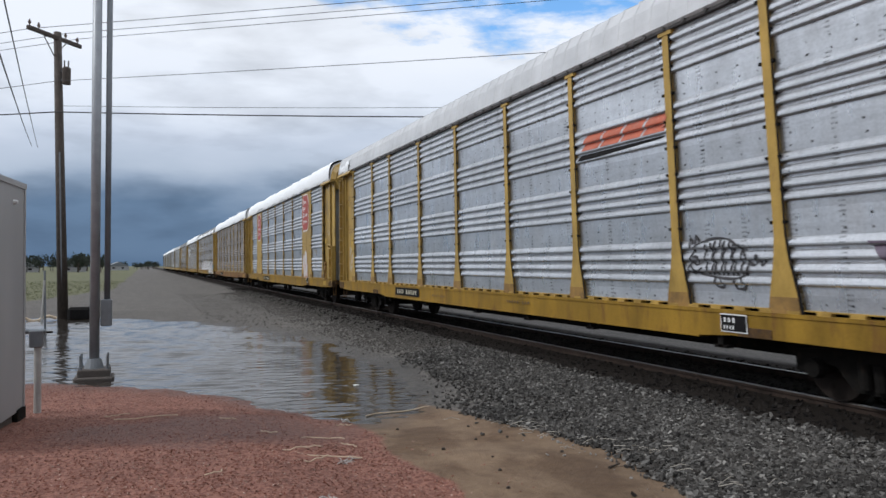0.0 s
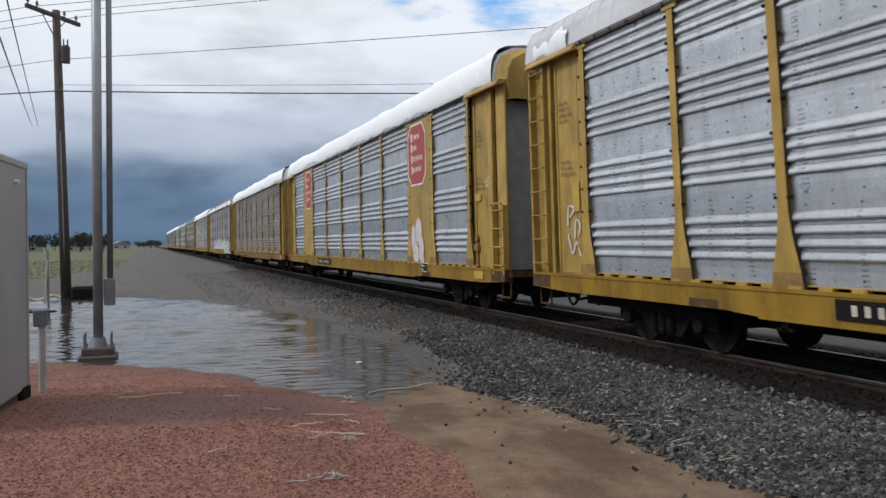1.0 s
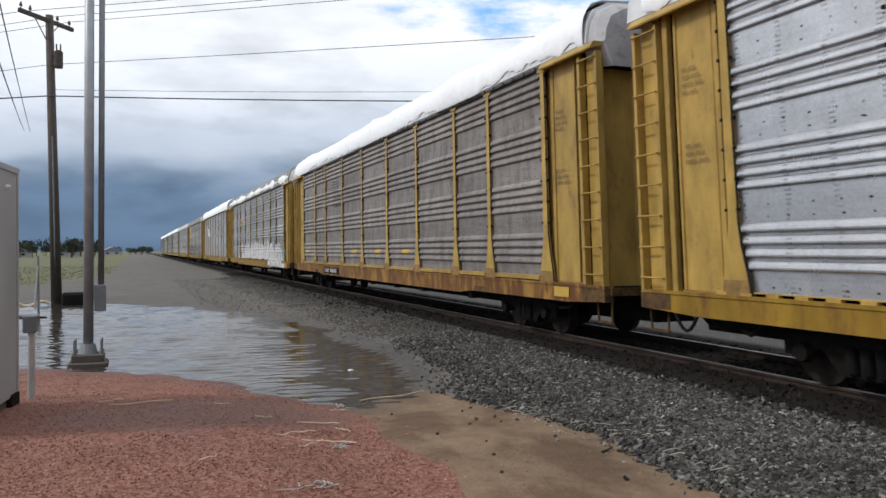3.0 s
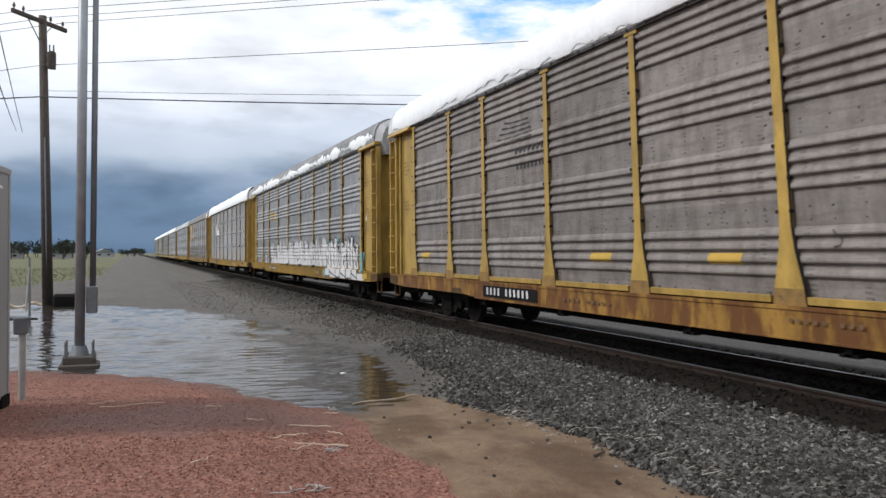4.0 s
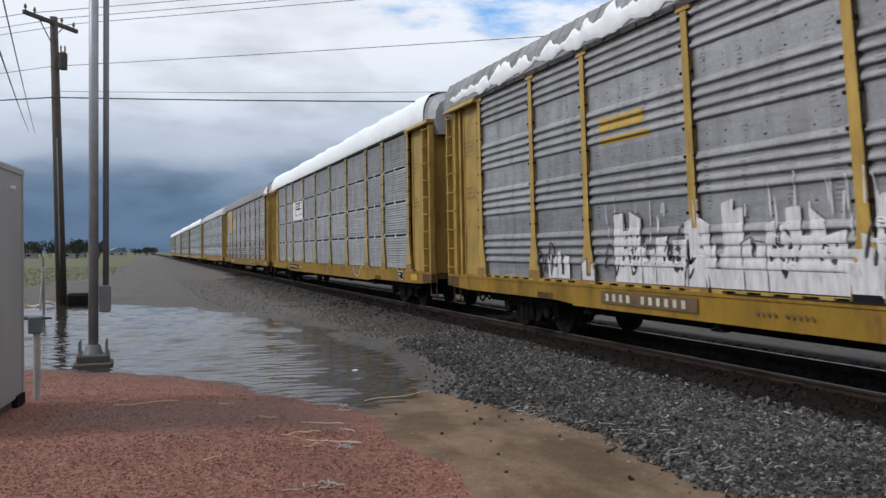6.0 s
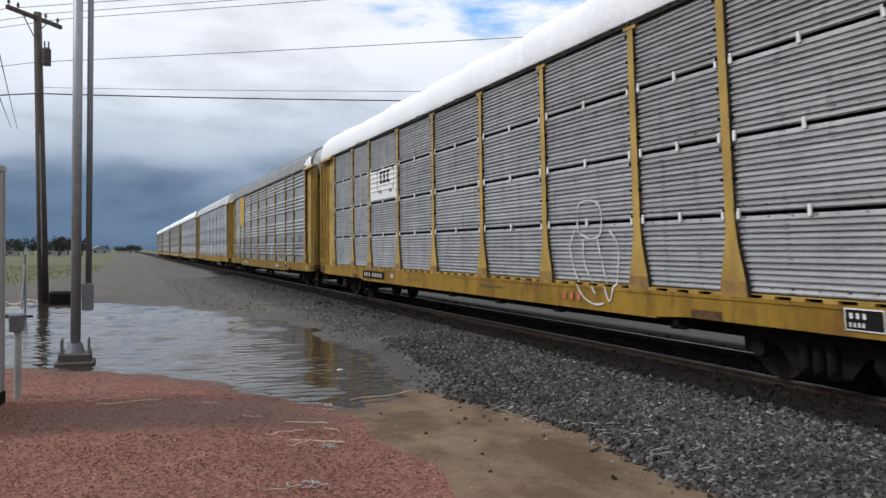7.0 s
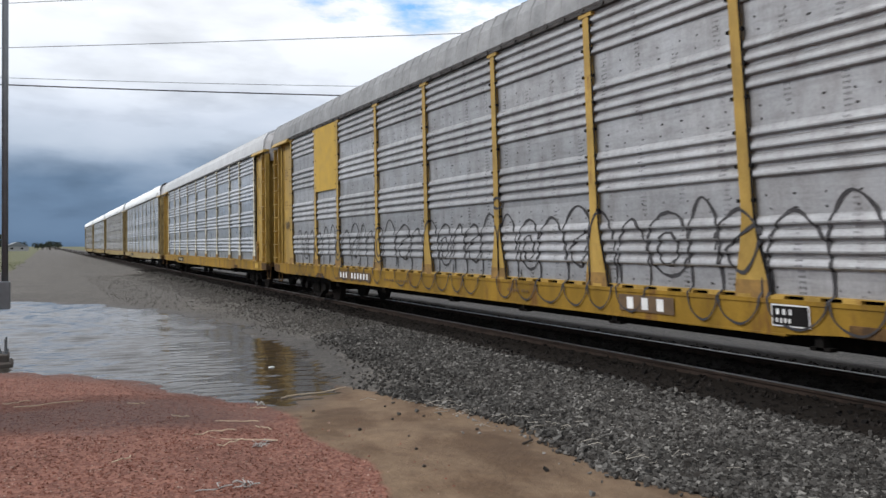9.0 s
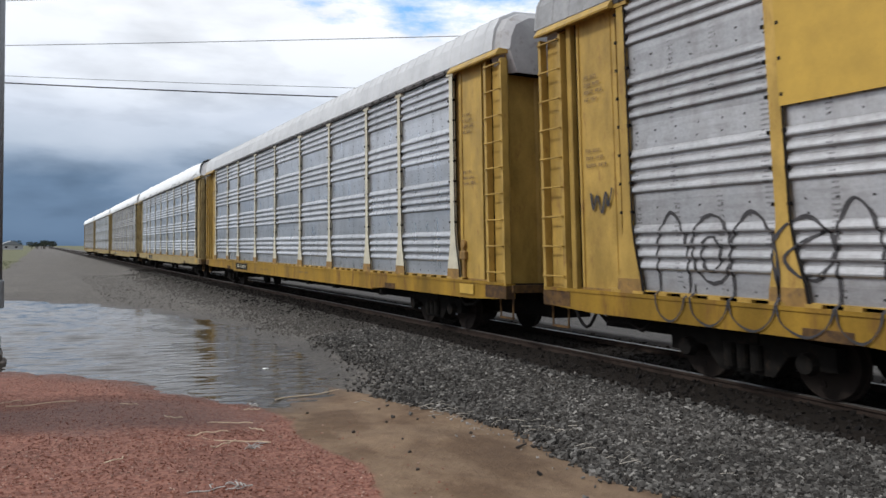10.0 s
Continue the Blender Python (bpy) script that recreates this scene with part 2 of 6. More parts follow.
POLEWOOD = material("pole_wood", (0.075, 0.060, 0.05), 0.9, 0.0, 0.25, 5, 50, 0.5, (0.13, 0.11, 0.09), (0.5, 0.7), (6, 6, 0.6))
INSUL = material("insulator_brown", (0.10, 0.065, 0.05), 0.3, 0.0, 0.1, 8, 50, 0.05)
WIRE = material("wire_black", (0.03, 0.03, 0.032), 0.6, 0.0, 0.1, 8, 50, 0.05)
STEELWHEEL = material("wheel_steel", (0.028, 0.022, 0.019), 0.75, 0.2, 0.2, 6, 60, 0.15, gloss=0.12)
PLASTIC = material("pale_plastic", (0.40, 0.39, 0.37), 0.5, 0.0, 0.1, 6, 60, 0.08)
CONCRETE = material("concrete", (0.10, 0.085, 0.075), 0.9, 0.0, 0.15, 5, 60, 0.4, (0.1, 0.09, 0.08))
STRAW = material("straw", (0.58, 0.46, 0.33), 0.85, 0.0, 0.15, 8, 60, 0.2)
BLEACHED = material("bleached_straw", (0.46, 0.42, 0.36), 0.85, 0.0, 0.2, 8, 60, 0.2)
DEADWOOD = material("dead_wood", (0.05, 0.038, 0.03), 0.9, 0.0, 0.2, 8, 60, 0.3)
LEAF = material("far_leaves", (0.025, 0.038, 0.026), 0.9, 0.0, 0.25, 3, 30, 0.3, (0.06, 0.07, 0.03), (0.5, 0.7), vary=0.4)


def stone_material(name, tones, rough=0.9, bump=0.4, gloss=0.3):
    """Loose stones: each island its own tone, with dust."""
    m = bpy.data.materials.new(name)
    m.use_nodes = True
    add = nodes_of(m.node_tree)
    link = m.node_tree.links.new
    co = add("ShaderNodeTexCoord").outputs["Object"]
    isl = add("ShaderNodeNewGeometry").outputs["Random Per Island"]
    col = ramp(add, isl, [(i / (len(tones) - 1), c) for i, c in enumerate(tones)])
    big = add("ShaderNodeTexNoise", ins={"Vector": co, "Scale": 0.9, "Detail": 5.0}).outputs[0]
    small = add("ShaderNodeTexNoise", ins={"Vector": co, "Scale": 45.0, "Detail": 4.0}).outputs[0]
    col = mix_rgb(add, 1.0, col, ramp(add, big, [(0.3, grey(0.68)), (0.65, grey(1.0))]), "MULTIPLY")
    col = mix_rgb(add, 1.0, col, ramp(add, small, [(0.3, grey(0.7)), (0.65, grey(1.0))]), "MULTIPLY")
    bp = add("ShaderNodeBump", ins={"Strength": bump, "Distance": 0.01, "Height": small})
    b = add("ShaderNodeBsdfPrincipled", ins={"Base Color": col, "Roughness": rough, "Specular IOR Level": gloss, "Normal": bp.outputs[0]})
    o = add("ShaderNodeOutputMaterial")
    link(b.outputs[0], o.inputs[0])
    return m


BALLAST = stone_material("ballast_stone", [(0.014, 0.013, 0.012), (0.05, 0.046, 0.042), (0.11, 0.104, 0.096), (0.036, 0.031, 0.027), (0.075, 0.07, 0.064), (0.18, 0.172, 0.16), (0.024, 0.021, 0.019), (0.33, 0.315, 0.29)])
# fouled stones, made near black to carry the train's shade as well
FOULED_SHADED = stone_material("fouled_ballast", [(0.012, 0.011, 0.011), (0.025, 0.022, 0.02), (0.035, 0.03, 0.027), (0.02, 0.018, 0.017)], gloss=0.04)
SCORIA = stone_material("red_scoria", [(0.14, 0.052, 0.036), (0.27, 0.11, 0.076), (0.215, 0.08, 0.055), (0.39, 0.20, 0.148), (0.17, 0.068, 0.049), (0.54, 0.38, 0.31)])


GREY_STONE = stone_material("far_gravel", [(0.08, 0.073, 0.065), (0.11, 0.101, 0.09), (0.14, 0.13, 0.116), (0.095, 0.087, 0.077), (0.18, 0.168, 0.154)])
PALE_STONE = stone_material("pale_chips", [(0.30, 0.29, 0.27), (0.42, 0.40, 0.38), (0.20, 0.19, 0.18)])
GRASS = stone_material("grass_blades", [(0.08, 0.10, 0.035), (0.16, 0.15, 0.07), (0.06, 0.085, 0.03), (0.19, 0.17, 0.09)])


def ground_material():
    m = bpy.data.materials.new("ground_earth")
    m.use_nodes = True
    add = nodes_of(m.node_tree)
    link = m.node_tree.links.new
    co = add("ShaderNodeTexCoord").outputs["Object"]
    at = add("ShaderNodeAttribute")
    at.attribute_name = "region"
    sep = add("ShaderNodeSeparateColor", ins={0: at.outputs["Color"]})
    big = add("ShaderNodeTexNoise", ins={"Vector": co, "Scale": 0.55, "Detail": 7.0, "Roughness": 0.6}).outputs[0]
    mid = add("ShaderNodeTexNoise", ins={"Vector": co, "Scale": 5.0, "Detail": 6.0, "Roughness": 0.65}).outputs[0]
    small = add("ShaderNodeTexNoise", ins={"Vector": co, "Scale": 48.0, "Detail": 5.0, "Roughness": 0.7}).outputs[0]
    cell = add("ShaderNodeTexVoronoi", ins={"Vector": co, "Scale": 30.0})
    peb = add("ShaderNodeTexVoronoi", ins={"Vector": co, "Scale": 17.0})

    def tone(a, b, fac):
        return ramp(add, fac, [(0.3, a), (0.7, b)])
    gravel = mix_rgb(add, 0.55, tone((0.08, 0.07, 0.058), (0.13, 0.115, 0.097), mid), tone((0.045, 0.042, 0.04), (0.17, 0.155, 0.14), peb.outputs["Color"]))
    red = mix_rgb(add, 0.5, tone((0.175, 0.066, 0.044), (0.255, 0.105, 0.072), mid), tone((0.105, 0.04, 0.028), (0.34, 0.165, 0.12), cell.outputs["Color"]))
    sand = mix_rgb(add, 0.3, tone((0.13, 0.078, 0.042), (0.25, 0.168, 0.10), mid), tone((0.125, 0.08, 0.05), (0.28, 0.20, 0.135), small))
    # darker damp tongues in the sand
    tongue = add("ShaderNodeTexNoise", ins={"Vector": add("ShaderNodeMapping", ins={"Vector": co, "Scale": (1.0, 0.55, 1.0), "Rotation": (0, 0, radians(35))}).outputs[0], "Scale": 1.5, "Detail": 5.0, "Roughness": 0.55}).outputs[0]
    sand = mix_rgb(add, 1.0, sand, ramp(add, tongue, [(0.40, (0.62, 0.56, 0.50)), (0.56, (1.0, 1.0, 1.0))]), "MULTIPLY")
    grass = mix_rgb(add, 0.45, tone((0.07, 0.085, 0.035), (0.15, 0.14, 0.065), mid), tone((0.045, 0.06, 0.022), (0.17, 0.155, 0.08), small))

    def soft(sock):
        w = math_node(add, "ADD", sock, math_node(add, "MULTIPLY", math_node(add, "SUBTRACT", mid, 0.5), 0.5))
        return ramp(add, w, [(0.40, grey(0)), (0.60, grey(1))])
    col = mix_rgb(add, soft(sep.outputs[1]), gravel, sand)
    col = mix_rgb(add, soft(sep.outputs[0]), col, red)
    col = mix_rgb(add, soft(sep.outputs[2]), col, grass)
    col = mix_rgb(add, 1.0, col, ramp(add, big, [(0.35, grey(0.78)), (0.62, grey(1.0))]), "MULTIPLY")
    # oil and brake dust by the rails, with the train's shade painted in
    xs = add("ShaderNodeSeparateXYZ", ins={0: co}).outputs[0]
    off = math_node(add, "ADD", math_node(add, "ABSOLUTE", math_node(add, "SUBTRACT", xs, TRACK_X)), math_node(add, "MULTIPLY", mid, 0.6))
    oil_shade = ramp(add, math_node(add, "MULTIPLY", off, 0.25), [(0.55, grey(0.95)), (0.72, grey(0))])
    col = mix_rgb(add, oil_shade, col, (0.017, 0.014, 0.012))
    # the gloss goes too, deepening that dark band
    sp = math_node(add, "SUBTRACT", 0.5, math_node(add, "MULTIPLY", oil_shade, 0.48))
    # damp soil beside the water is darker and smoother
    wet = at.outputs["Alpha"]
    col = mix_rgb(add, math_node(add, "MULTIPLY", wet, 0.62), col, mix_rgb(add, 1.0, col, (0.30, 0.28, 0.27), "MULTIPLY"))
    rg = math_node(add, "SUBTRACT", 0.95, math_node(add, "MULTIPLY", wet, 0.35))
    hgt = math_node(add, "ADD", small, math_node(add, "MULTIPLY", peb.outputs["Distance"], 0.8))
    bp = add("ShaderNodeBump", ins={"Strength": 0.55, "Distance": 0.03, "Height": hgt})
    b = add("ShaderNodeBsdfPrincipled", ins={"Base Color": col, "Roughness": rg, "Specular IOR Level": sp, "Normal": bp.outputs[0]})
    o = add("ShaderNodeOutputMaterial")
    link(b.outputs[0], o.inputs[0])
    return m


def water_material():
    m = bpy.data.materials.new("puddle_water")
    m.use_nodes = True
    add = nodes_of(m.node_tree)
    link = m.node_tree.links.new
    co = add("ShaderNodeTexCoord").outputs["Object"]
    mp = add("ShaderNodeMapping", ins={"Vector": co, "Scale": (1.0, 2.3, 1.0), "Rotation": (0, 0, radians(14))})
    a = add("ShaderNodeTexNoise", ins={"Vector": mp.outputs[0], "Scale": 1.9, "Detail": 3.0, "Roughness": 0.5, "Distortion": 0.6}).outputs[0]
    c = add("ShaderNodeTexNoise", ins={"Vector": mp.outputs[0], "Scale": 7.0, "Detail": 2.0, "Roughness": 0.5}).outputs[0]
    h = math_node(add, "ADD", a, math_node(add, "MULTIPLY", c, 0.25))
    bp = add("ShaderNodeBump", ins={"Strength": 0.22, "Distance": 0.04, "Height": h})
    b = add("ShaderNodeBsdfPrincipled", ins={"Base Color": (0.030, 0.026, 0.022, 1), "Roughness": 0.07, "IOR": 1.33, "Normal": bp.outputs[0]})
    o = add("ShaderNodeOutputMaterial")
    link(b.outputs[0], o.inputs[0])
    return m


GROUND = ground_material()
WATER = water_material()

# ------------------------------------------------------------------ mesh helpers


def mesh_of(bm, name, mats, smooth=False):
    me = bpy.data.meshes.new(name)
    bmesh.ops.recalc_face_normals(bm, faces=bm.faces)
    bm.to_mesh(me)
    bm.free()
    for m in (mats if isinstance(mats, (list, tuple)) else [mats]):
        me.materials.append(m)
    if smooth:
        me.shade_smooth()
    return me


def part(name, bm, mat, parent, label="", smooth=False):
    me = bm if isinstance(bm, bpy.types.Mesh) else mesh_of(bm, name, mat, smooth)
    ob = new(name, me)
    ob.parent = parent
    if label:
        tagged(ob, label)
    return ob


def box(bm, x0, x1, y0, y1, z0, z1, bevel=0.0, mat=0):
    v = [bm.verts.new((x, y, z)) for x in (x0, x1) for y in (y0, y1) for z in (z0, z1)]
    fs = [bm.faces.new([v[i] for i in q]) for q in ((0, 1, 3, 2), (4, 6, 7, 5), (0, 4, 5, 1), (2, 3, 7, 6), (0, 2, 6, 4), (1, 5, 7, 3))]
    for f in fs:
        f.material_index = mat
    if bevel:
        es = list({e for f in fs for e in f.edges})
        r = bmesh.ops.bevel(bm, geom=es, offset=bevel, segments=1, affect="EDGES")
        for f in r["faces"]:
            f.material_index = mat
    return bm


def boxes(*rows, bevel=0.0):
    bm = bmesh.new()
    for r in rows:
        box(bm, *r, bevel=bevel)
    return bm


def rod(bm, a, b, r0, r1=None, n=10, caps=True):
    a, b = Vector(a), Vector(b)
    d = b - a
    q = d.to_track_quat("Z", "Y").to_matrix().to_4x4()
    bmesh.ops.create_cone(bm, cap_ends=caps, segments=n, radius1=r0, radius2=r0 if r1 is None else r1, depth=d.length,
                          matrix=Matrix.Translation((a + b) / 2) @ q)
    return bm


def tube(bm, pts, r, n=6):
    """One bent rod through points."""
    pts = [Vector(p) for p in pts]
    rings = []
    for i, p in enumerate(pts):
        d = pts[min(i + 1, len(pts) - 1)] - pts[max(i - 1, 0)]
        q = d.to_track_quat("Z", "Y").to_matrix()
        rings.append([bm.verts.new(p + q @ Vector((r * math.cos(6.2832 * k / n), r * math.sin(6.2832 * k / n), 0))) for k in range(n)])
    for a, b in zip(rings, rings[1:]):
        for k in range(n):
            bm.faces.new((a[k], a[(k + 1) % n], b[(k + 1) % n], b[k]))
    bm.faces.new(rings[0][::-1])
    bm.faces.new(rings[-1])
    return bm


def prism(bm, outline, y0, y1):
    """An outline in (x, z) drawn out along y."""
    a = [bm.verts.new((x, y0, z)) for x, z in outline]
    b = [bm.verts.new((x, y1, z)) for x, z in outline]
    n = len(outline)
    for i in range(n):
        j = (i + 1) % n
        bm.faces.new((a[i], a[j], b[j], b[i]))
    bm.faces.new(a[::-1])
    bm.faces.new(b)
    return bm


def empty(name, m):
    ob = new(name)
    ob.empty_display_size = 0.3
    ob.matrix_basis = m
    return ob

# ------------------------------------------------------------------ ground


def near_edge(x):
    """Where the red bank meets the puddle."""
    return 15.8 - 5.2 * max(0.0, (x + 1.7) / 4.2) ** 1.5 + 0.18 * math.sin(2.1 * x + 0.6) if x > -1.7 else 15.8 + 0.1 * (-1.7 - x)


def far_edge(y):
    """Where the gravel meets the puddle, beside the track."""
    w = 0.12 * math.sin(1.3 * y) + 0.08 * math.sin(3.1 * y + 1)
    return 4.45 - 1.45 * ((14.5 - y) / 3.9) ** 2 + w * 0.5 if y < 14.5 else 4.45 - 5.4 * ((y - 14.5) / 19.0) ** 3 + w


def wetness(x, y):
    """Metres inside the shore of the puddle (negative: dry)."""
    y /= 0.977
    n = 0.25 * noise.noise((x * 0.9, y * 0.9, 3.0))
    return max(-9.0, min(0.72 * (y - near_edge(x)), (far_edge(y) - x) * 0.9, (34.5 - y) * 0.5, (x + 7.5) * 0.7) + n)


def smooth(a, b, v):
    t = min(1.0, max(0.0, (v - a) / (b - a)))
    return t * t * (3 - 2 * t)


def ground_z(x, y):
    s = wetness(x, y)
    z = -0.11 * min(s, 1.4) if s > 0 else 0.10 * (1 - math.exp(s * 0.5))
    bank = smooth(2.6, 0.6, x) * smooth(12.5, 8.5, y)
    z += 0.10 * bank * (1 if s < 0 else 0)
    z += 0.19 * smooth(4.3, 7.0, x) * (1 if s < 0.3 else 0.6)
    if x > 7.0:
        z = max(z, 0.0) + (0.0 if x < 10.4 else -0.22 * smooth(10.4, 13.0, x))
    if x < 7.0:
        z += 0.035 * noise.noise((x * 0.6, y * 0.6, 0.5)) * smooth(3.0, 0.5, abs(s)) + 0.02 * noise.noise((x * 2.3, y * 2.3, 1.5))
    else:
        z += 0.012 * noise.noise((x * 2.3, y * 2.3, 1.5))
    return z


def damp_patch(x, y):
    """A trodden damp hollow in the scoria."""
    d = ((x - 0.7) / 1.9) ** 2 + ((y - 9.6) / 1.2) ** 2 + 0.8 * noise.noise((x * 1.1, y * 1.1, 2.0))
    return smooth(1.1, 0.5, d)


def regions(x, y):
    """Shares of red scoria, sand, grass and damp at a place."""
    wet = max(smooth(-0.9, -0.05, wetness(x, y)), 0.65 * damp_patch(x, y))
    y /= 0.977
    n = 0.35 * noise.noise((x * 0.8, y * 0.8, 7.0))
    red = smooth(0.25, -0.25, x - 2.52 + n) * smooth(0.6, -0.2, y - near_edge(x) - 0.1)
    edge = 4.65 - 0.045 * max(0.0, y - 6.5) ** 2 * (1 if y < 10.5 else 0) - (0.72 if y >= 10.5 else 0)
    sand = smooth(0.3, -0.3, x - edge + n) * smooth(12.2, 10.8, y)
    g = -2.2 - 0.12 * max(0.0, 75 - y) ** 1.05
    grass = smooth(0.8, -0.8, (x - g) * (1 if y > 36 else 0.3) + 2 * n) * smooth(36, 44, y)
    if x > 14:
        grass = smooth(14, 17, x)
    return red, sand, grass, wet


def build_ground():
    xs = sorted({*np.round(np.arange(-9, 15.01, 0.2), 3).tolist(), *[-9 - 1.6 ** k for k in range(0, 18)], *[15 + 1.6 ** k for k in range(0, 18)]})
    ys = sorted({*np.round(np.arange(2, 20.01, 0.2), 3).tolist(), *np.round(np.arange(20, 40.01, 0.5), 3).tolist(), *[40 + 2 * 1.28 ** k for k in range(0, 30)],
                 *[2 - 1.6 ** k for k in range(0, 17)]})
    verts, cols = [], []
    for y in ys:
        for x in xs:
            verts.append((x, y, ground_z(x, y)))
            cols.append(regions(x, y))
    nx = len(xs)
    faces = [(j * nx + i, j * nx + i + 1, (j + 1) * nx + i + 1, (j + 1) * nx + i) for j in range(len(ys) - 1) for i in range(nx - 1)]
    me = bpy.data.meshes.new("ground")
    me.from_pydata(verts, [], faces)
    layer = me.color_attributes.new("region", "FLOAT_COLOR", "POINT")
    layer.data.foreach_set("color", np.array(cols, dtype=np.float32).ravel())
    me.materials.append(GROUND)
    me.shade_smooth()
    tagged(new("ground", me), "wet plain of grey gravel, red scoria, sand and dry grass", "ground", kind="structure")


def build_water():
    """The puddle's skin, with wind ripples that run towards the red bank."""
    xs = np.arange(-8.4, 5.2, 0.085)
    ys = np.concatenate([np.arange(9.6, 22.0, 0.05), np.arange(22.0, 34.6, 0.075)])
    X, Y = np.meshgrid(xs, ys)
    rng = np.random.default_rng(7)
    Z = np.zeros_like(X)
    # the lee of the gravel bank lies calm
    lee = np.array([far_edge(y / 0.977) for y in ys])[:, None] - X
    calm = 0.75 + 0.25 * np.clip((lee - 0.6) / 2.0, 0, 1)
    for k in range(26):
        wl = rng.uniform(0.14, 0.48)
        a = rng.normal(0.22, 0.22)
        amp = 0.0038 * wl / 0.5
        q = 2 * np.pi / wl
        bend = 0.5 * np.sin(0.7 * X + rng.uniform(0, 6)) + 0.5 * np.sin(0.5 * Y + rng.uniform(0, 6))
        gust = 0.65 + 0.35 * np.sin(0.6 * X + 0.35 * Y + rng.uniform(0, 6))
        Z += amp * gust * calm * np.sin(q * (X * np.sin(a) + Y * np.cos(a)) + bend + rng.uniform(0, 6))
    ny, nx = X.shape
    idx = np.arange(nx * ny).reshape(ny, nx)
    f = np.stack([idx[:-1, :-1], idx[:-1, 1:], idx[1:, 1:], idx[1:, :-1]], -1).reshape(-1, 4)
    me = bpy.data.meshes.new("water")
    me.vertices.add(nx * ny)
    me.vertices.foreach_set("co", np.stack([X, Y, Z], -1).astype(np.float32).ravel())
    me.loops.add(len(f) * 4)
    me.loops.foreach_set("vertex_index", f.astype(np.int32).ravel())
    me.polygons.add(len(f))
    me.polygons.foreach_set("loop_start", np.arange(0, len(f) * 4, 4, dtype=np.int32))
    me.update(calc_edges=True)
    me.shade_smooth()
    me.materials.append(WATER)
    ob = new("water", me)
    tagged(ob, "shallow rippled puddle of brown water mirroring the clouds", "puddle", kind="structure")


ICO = ((0, 0, 1), (0.894, 0, 0.447), (0.276, 0.851, 0.447), (-0.724, 0.526, 0.447), (-0.724, -0.526, 0.447), (0.276, -0.851, 0.447),
       (0.724, 0.526, -0.447), (-0.276, 0.851, -0.447), (-0.894, 0, -0.447), (-0.276, -0.851, -0.447), (0.724, -0.526, -0.447))
ICO_F = ((0, 1, 2), (0, 2, 3), (0, 3, 4), (0, 4, 5), (0, 5, 1), (1, 6, 2), (2, 7, 3), (3, 8, 4), (4, 9, 5), (5, 10, 1),
         (2, 6, 7), (3, 7, 8), (4, 8, 9), (5, 9, 10), (1, 10, 6))
ROCK, ROCK_F = np.array(ICO), np.array(ICO_F)


CHIP = np.array([(a, b, c) for a in (-0.72, 0.72) for b in (-0.72, 0.72) for c in (-0.72, 0.72)])
CHIP_F = np.array(((0, 1, 3), (0, 3, 2), (4, 6, 7), (4, 7, 5), (0, 4, 5), (0, 5, 1), (2, 3, 7), (2, 7, 6), (1, 5, 7), (1, 7, 3), (0, 2, 6), (0, 6, 4)))


def strew(name, places, sizes, mat, label, category, sink=0.25, seed=1, crushed=False):
    """Loose stones, each a rough polyhedron or a broken chip, in one mesh."""
    rng = np.random.default_rng(seed)
    n = len(places)
    rock, rock_f = (CHIP, CHIP_F) if crushed else (ROCK, ROCK_F)
    k = len(rock)
    v = rock[None] * rng.uniform(0.5, 1.3, (n, k, 1))
    v = v * rng.uniform(0.45, 1.15, (n, 1, 3)) * np.array([1, 1, 0.85])
    a = rng.uniform(0, 6.283, n)
    c, s = np.cos(a)[:, None], np.sin(a)[:, None]
    tilt = rng.uniform(-1.0, 1.0, n) if crushed else rng.uniform(-0.6, 0.6, n)
    ct, stt = np.cos(tilt)[:, None], np.sin(tilt)[:, None]
    x, y, z = v[..., 0], v[..., 1] * ct - v[..., 2] * stt, v[..., 1] * stt + v[..., 2] * ct
    v = np.stack([x * c - y * s, x * s + y * c, z], -1) * (np.asarray(sizes) / 2)[:, None, None]
    v = v + np.asarray(places)[:, None, :] + np.array([0, 0, 1]) * (np.asarray(sizes) * sink)[:, None, None]
    f = (rock_f[None] + (np.arange(n) * k)[:, None, None]).reshape(-1, 3)
    me = bpy.data.meshes.new(name)
    me.vertices.add(n * k)
    me.vertices.foreach_set("co", v.astype(np.float32).ravel())
    me.loops.add(len(f) * 3)
    me.loops.foreach_set("vertex_index", f.astype(np.int32).ravel())
    me.polygons.add(len(f))
    me.polygons.foreach_set("loop_start", np.arange(0, len(f) * 3, 3, dtype=np.int32))
    me.update(calc_edges=True)
    me.shade_flat()
    me.materials.append(mat)
    ob = new(name, me)
    return tagged(ob, label, category, kind="stuff")


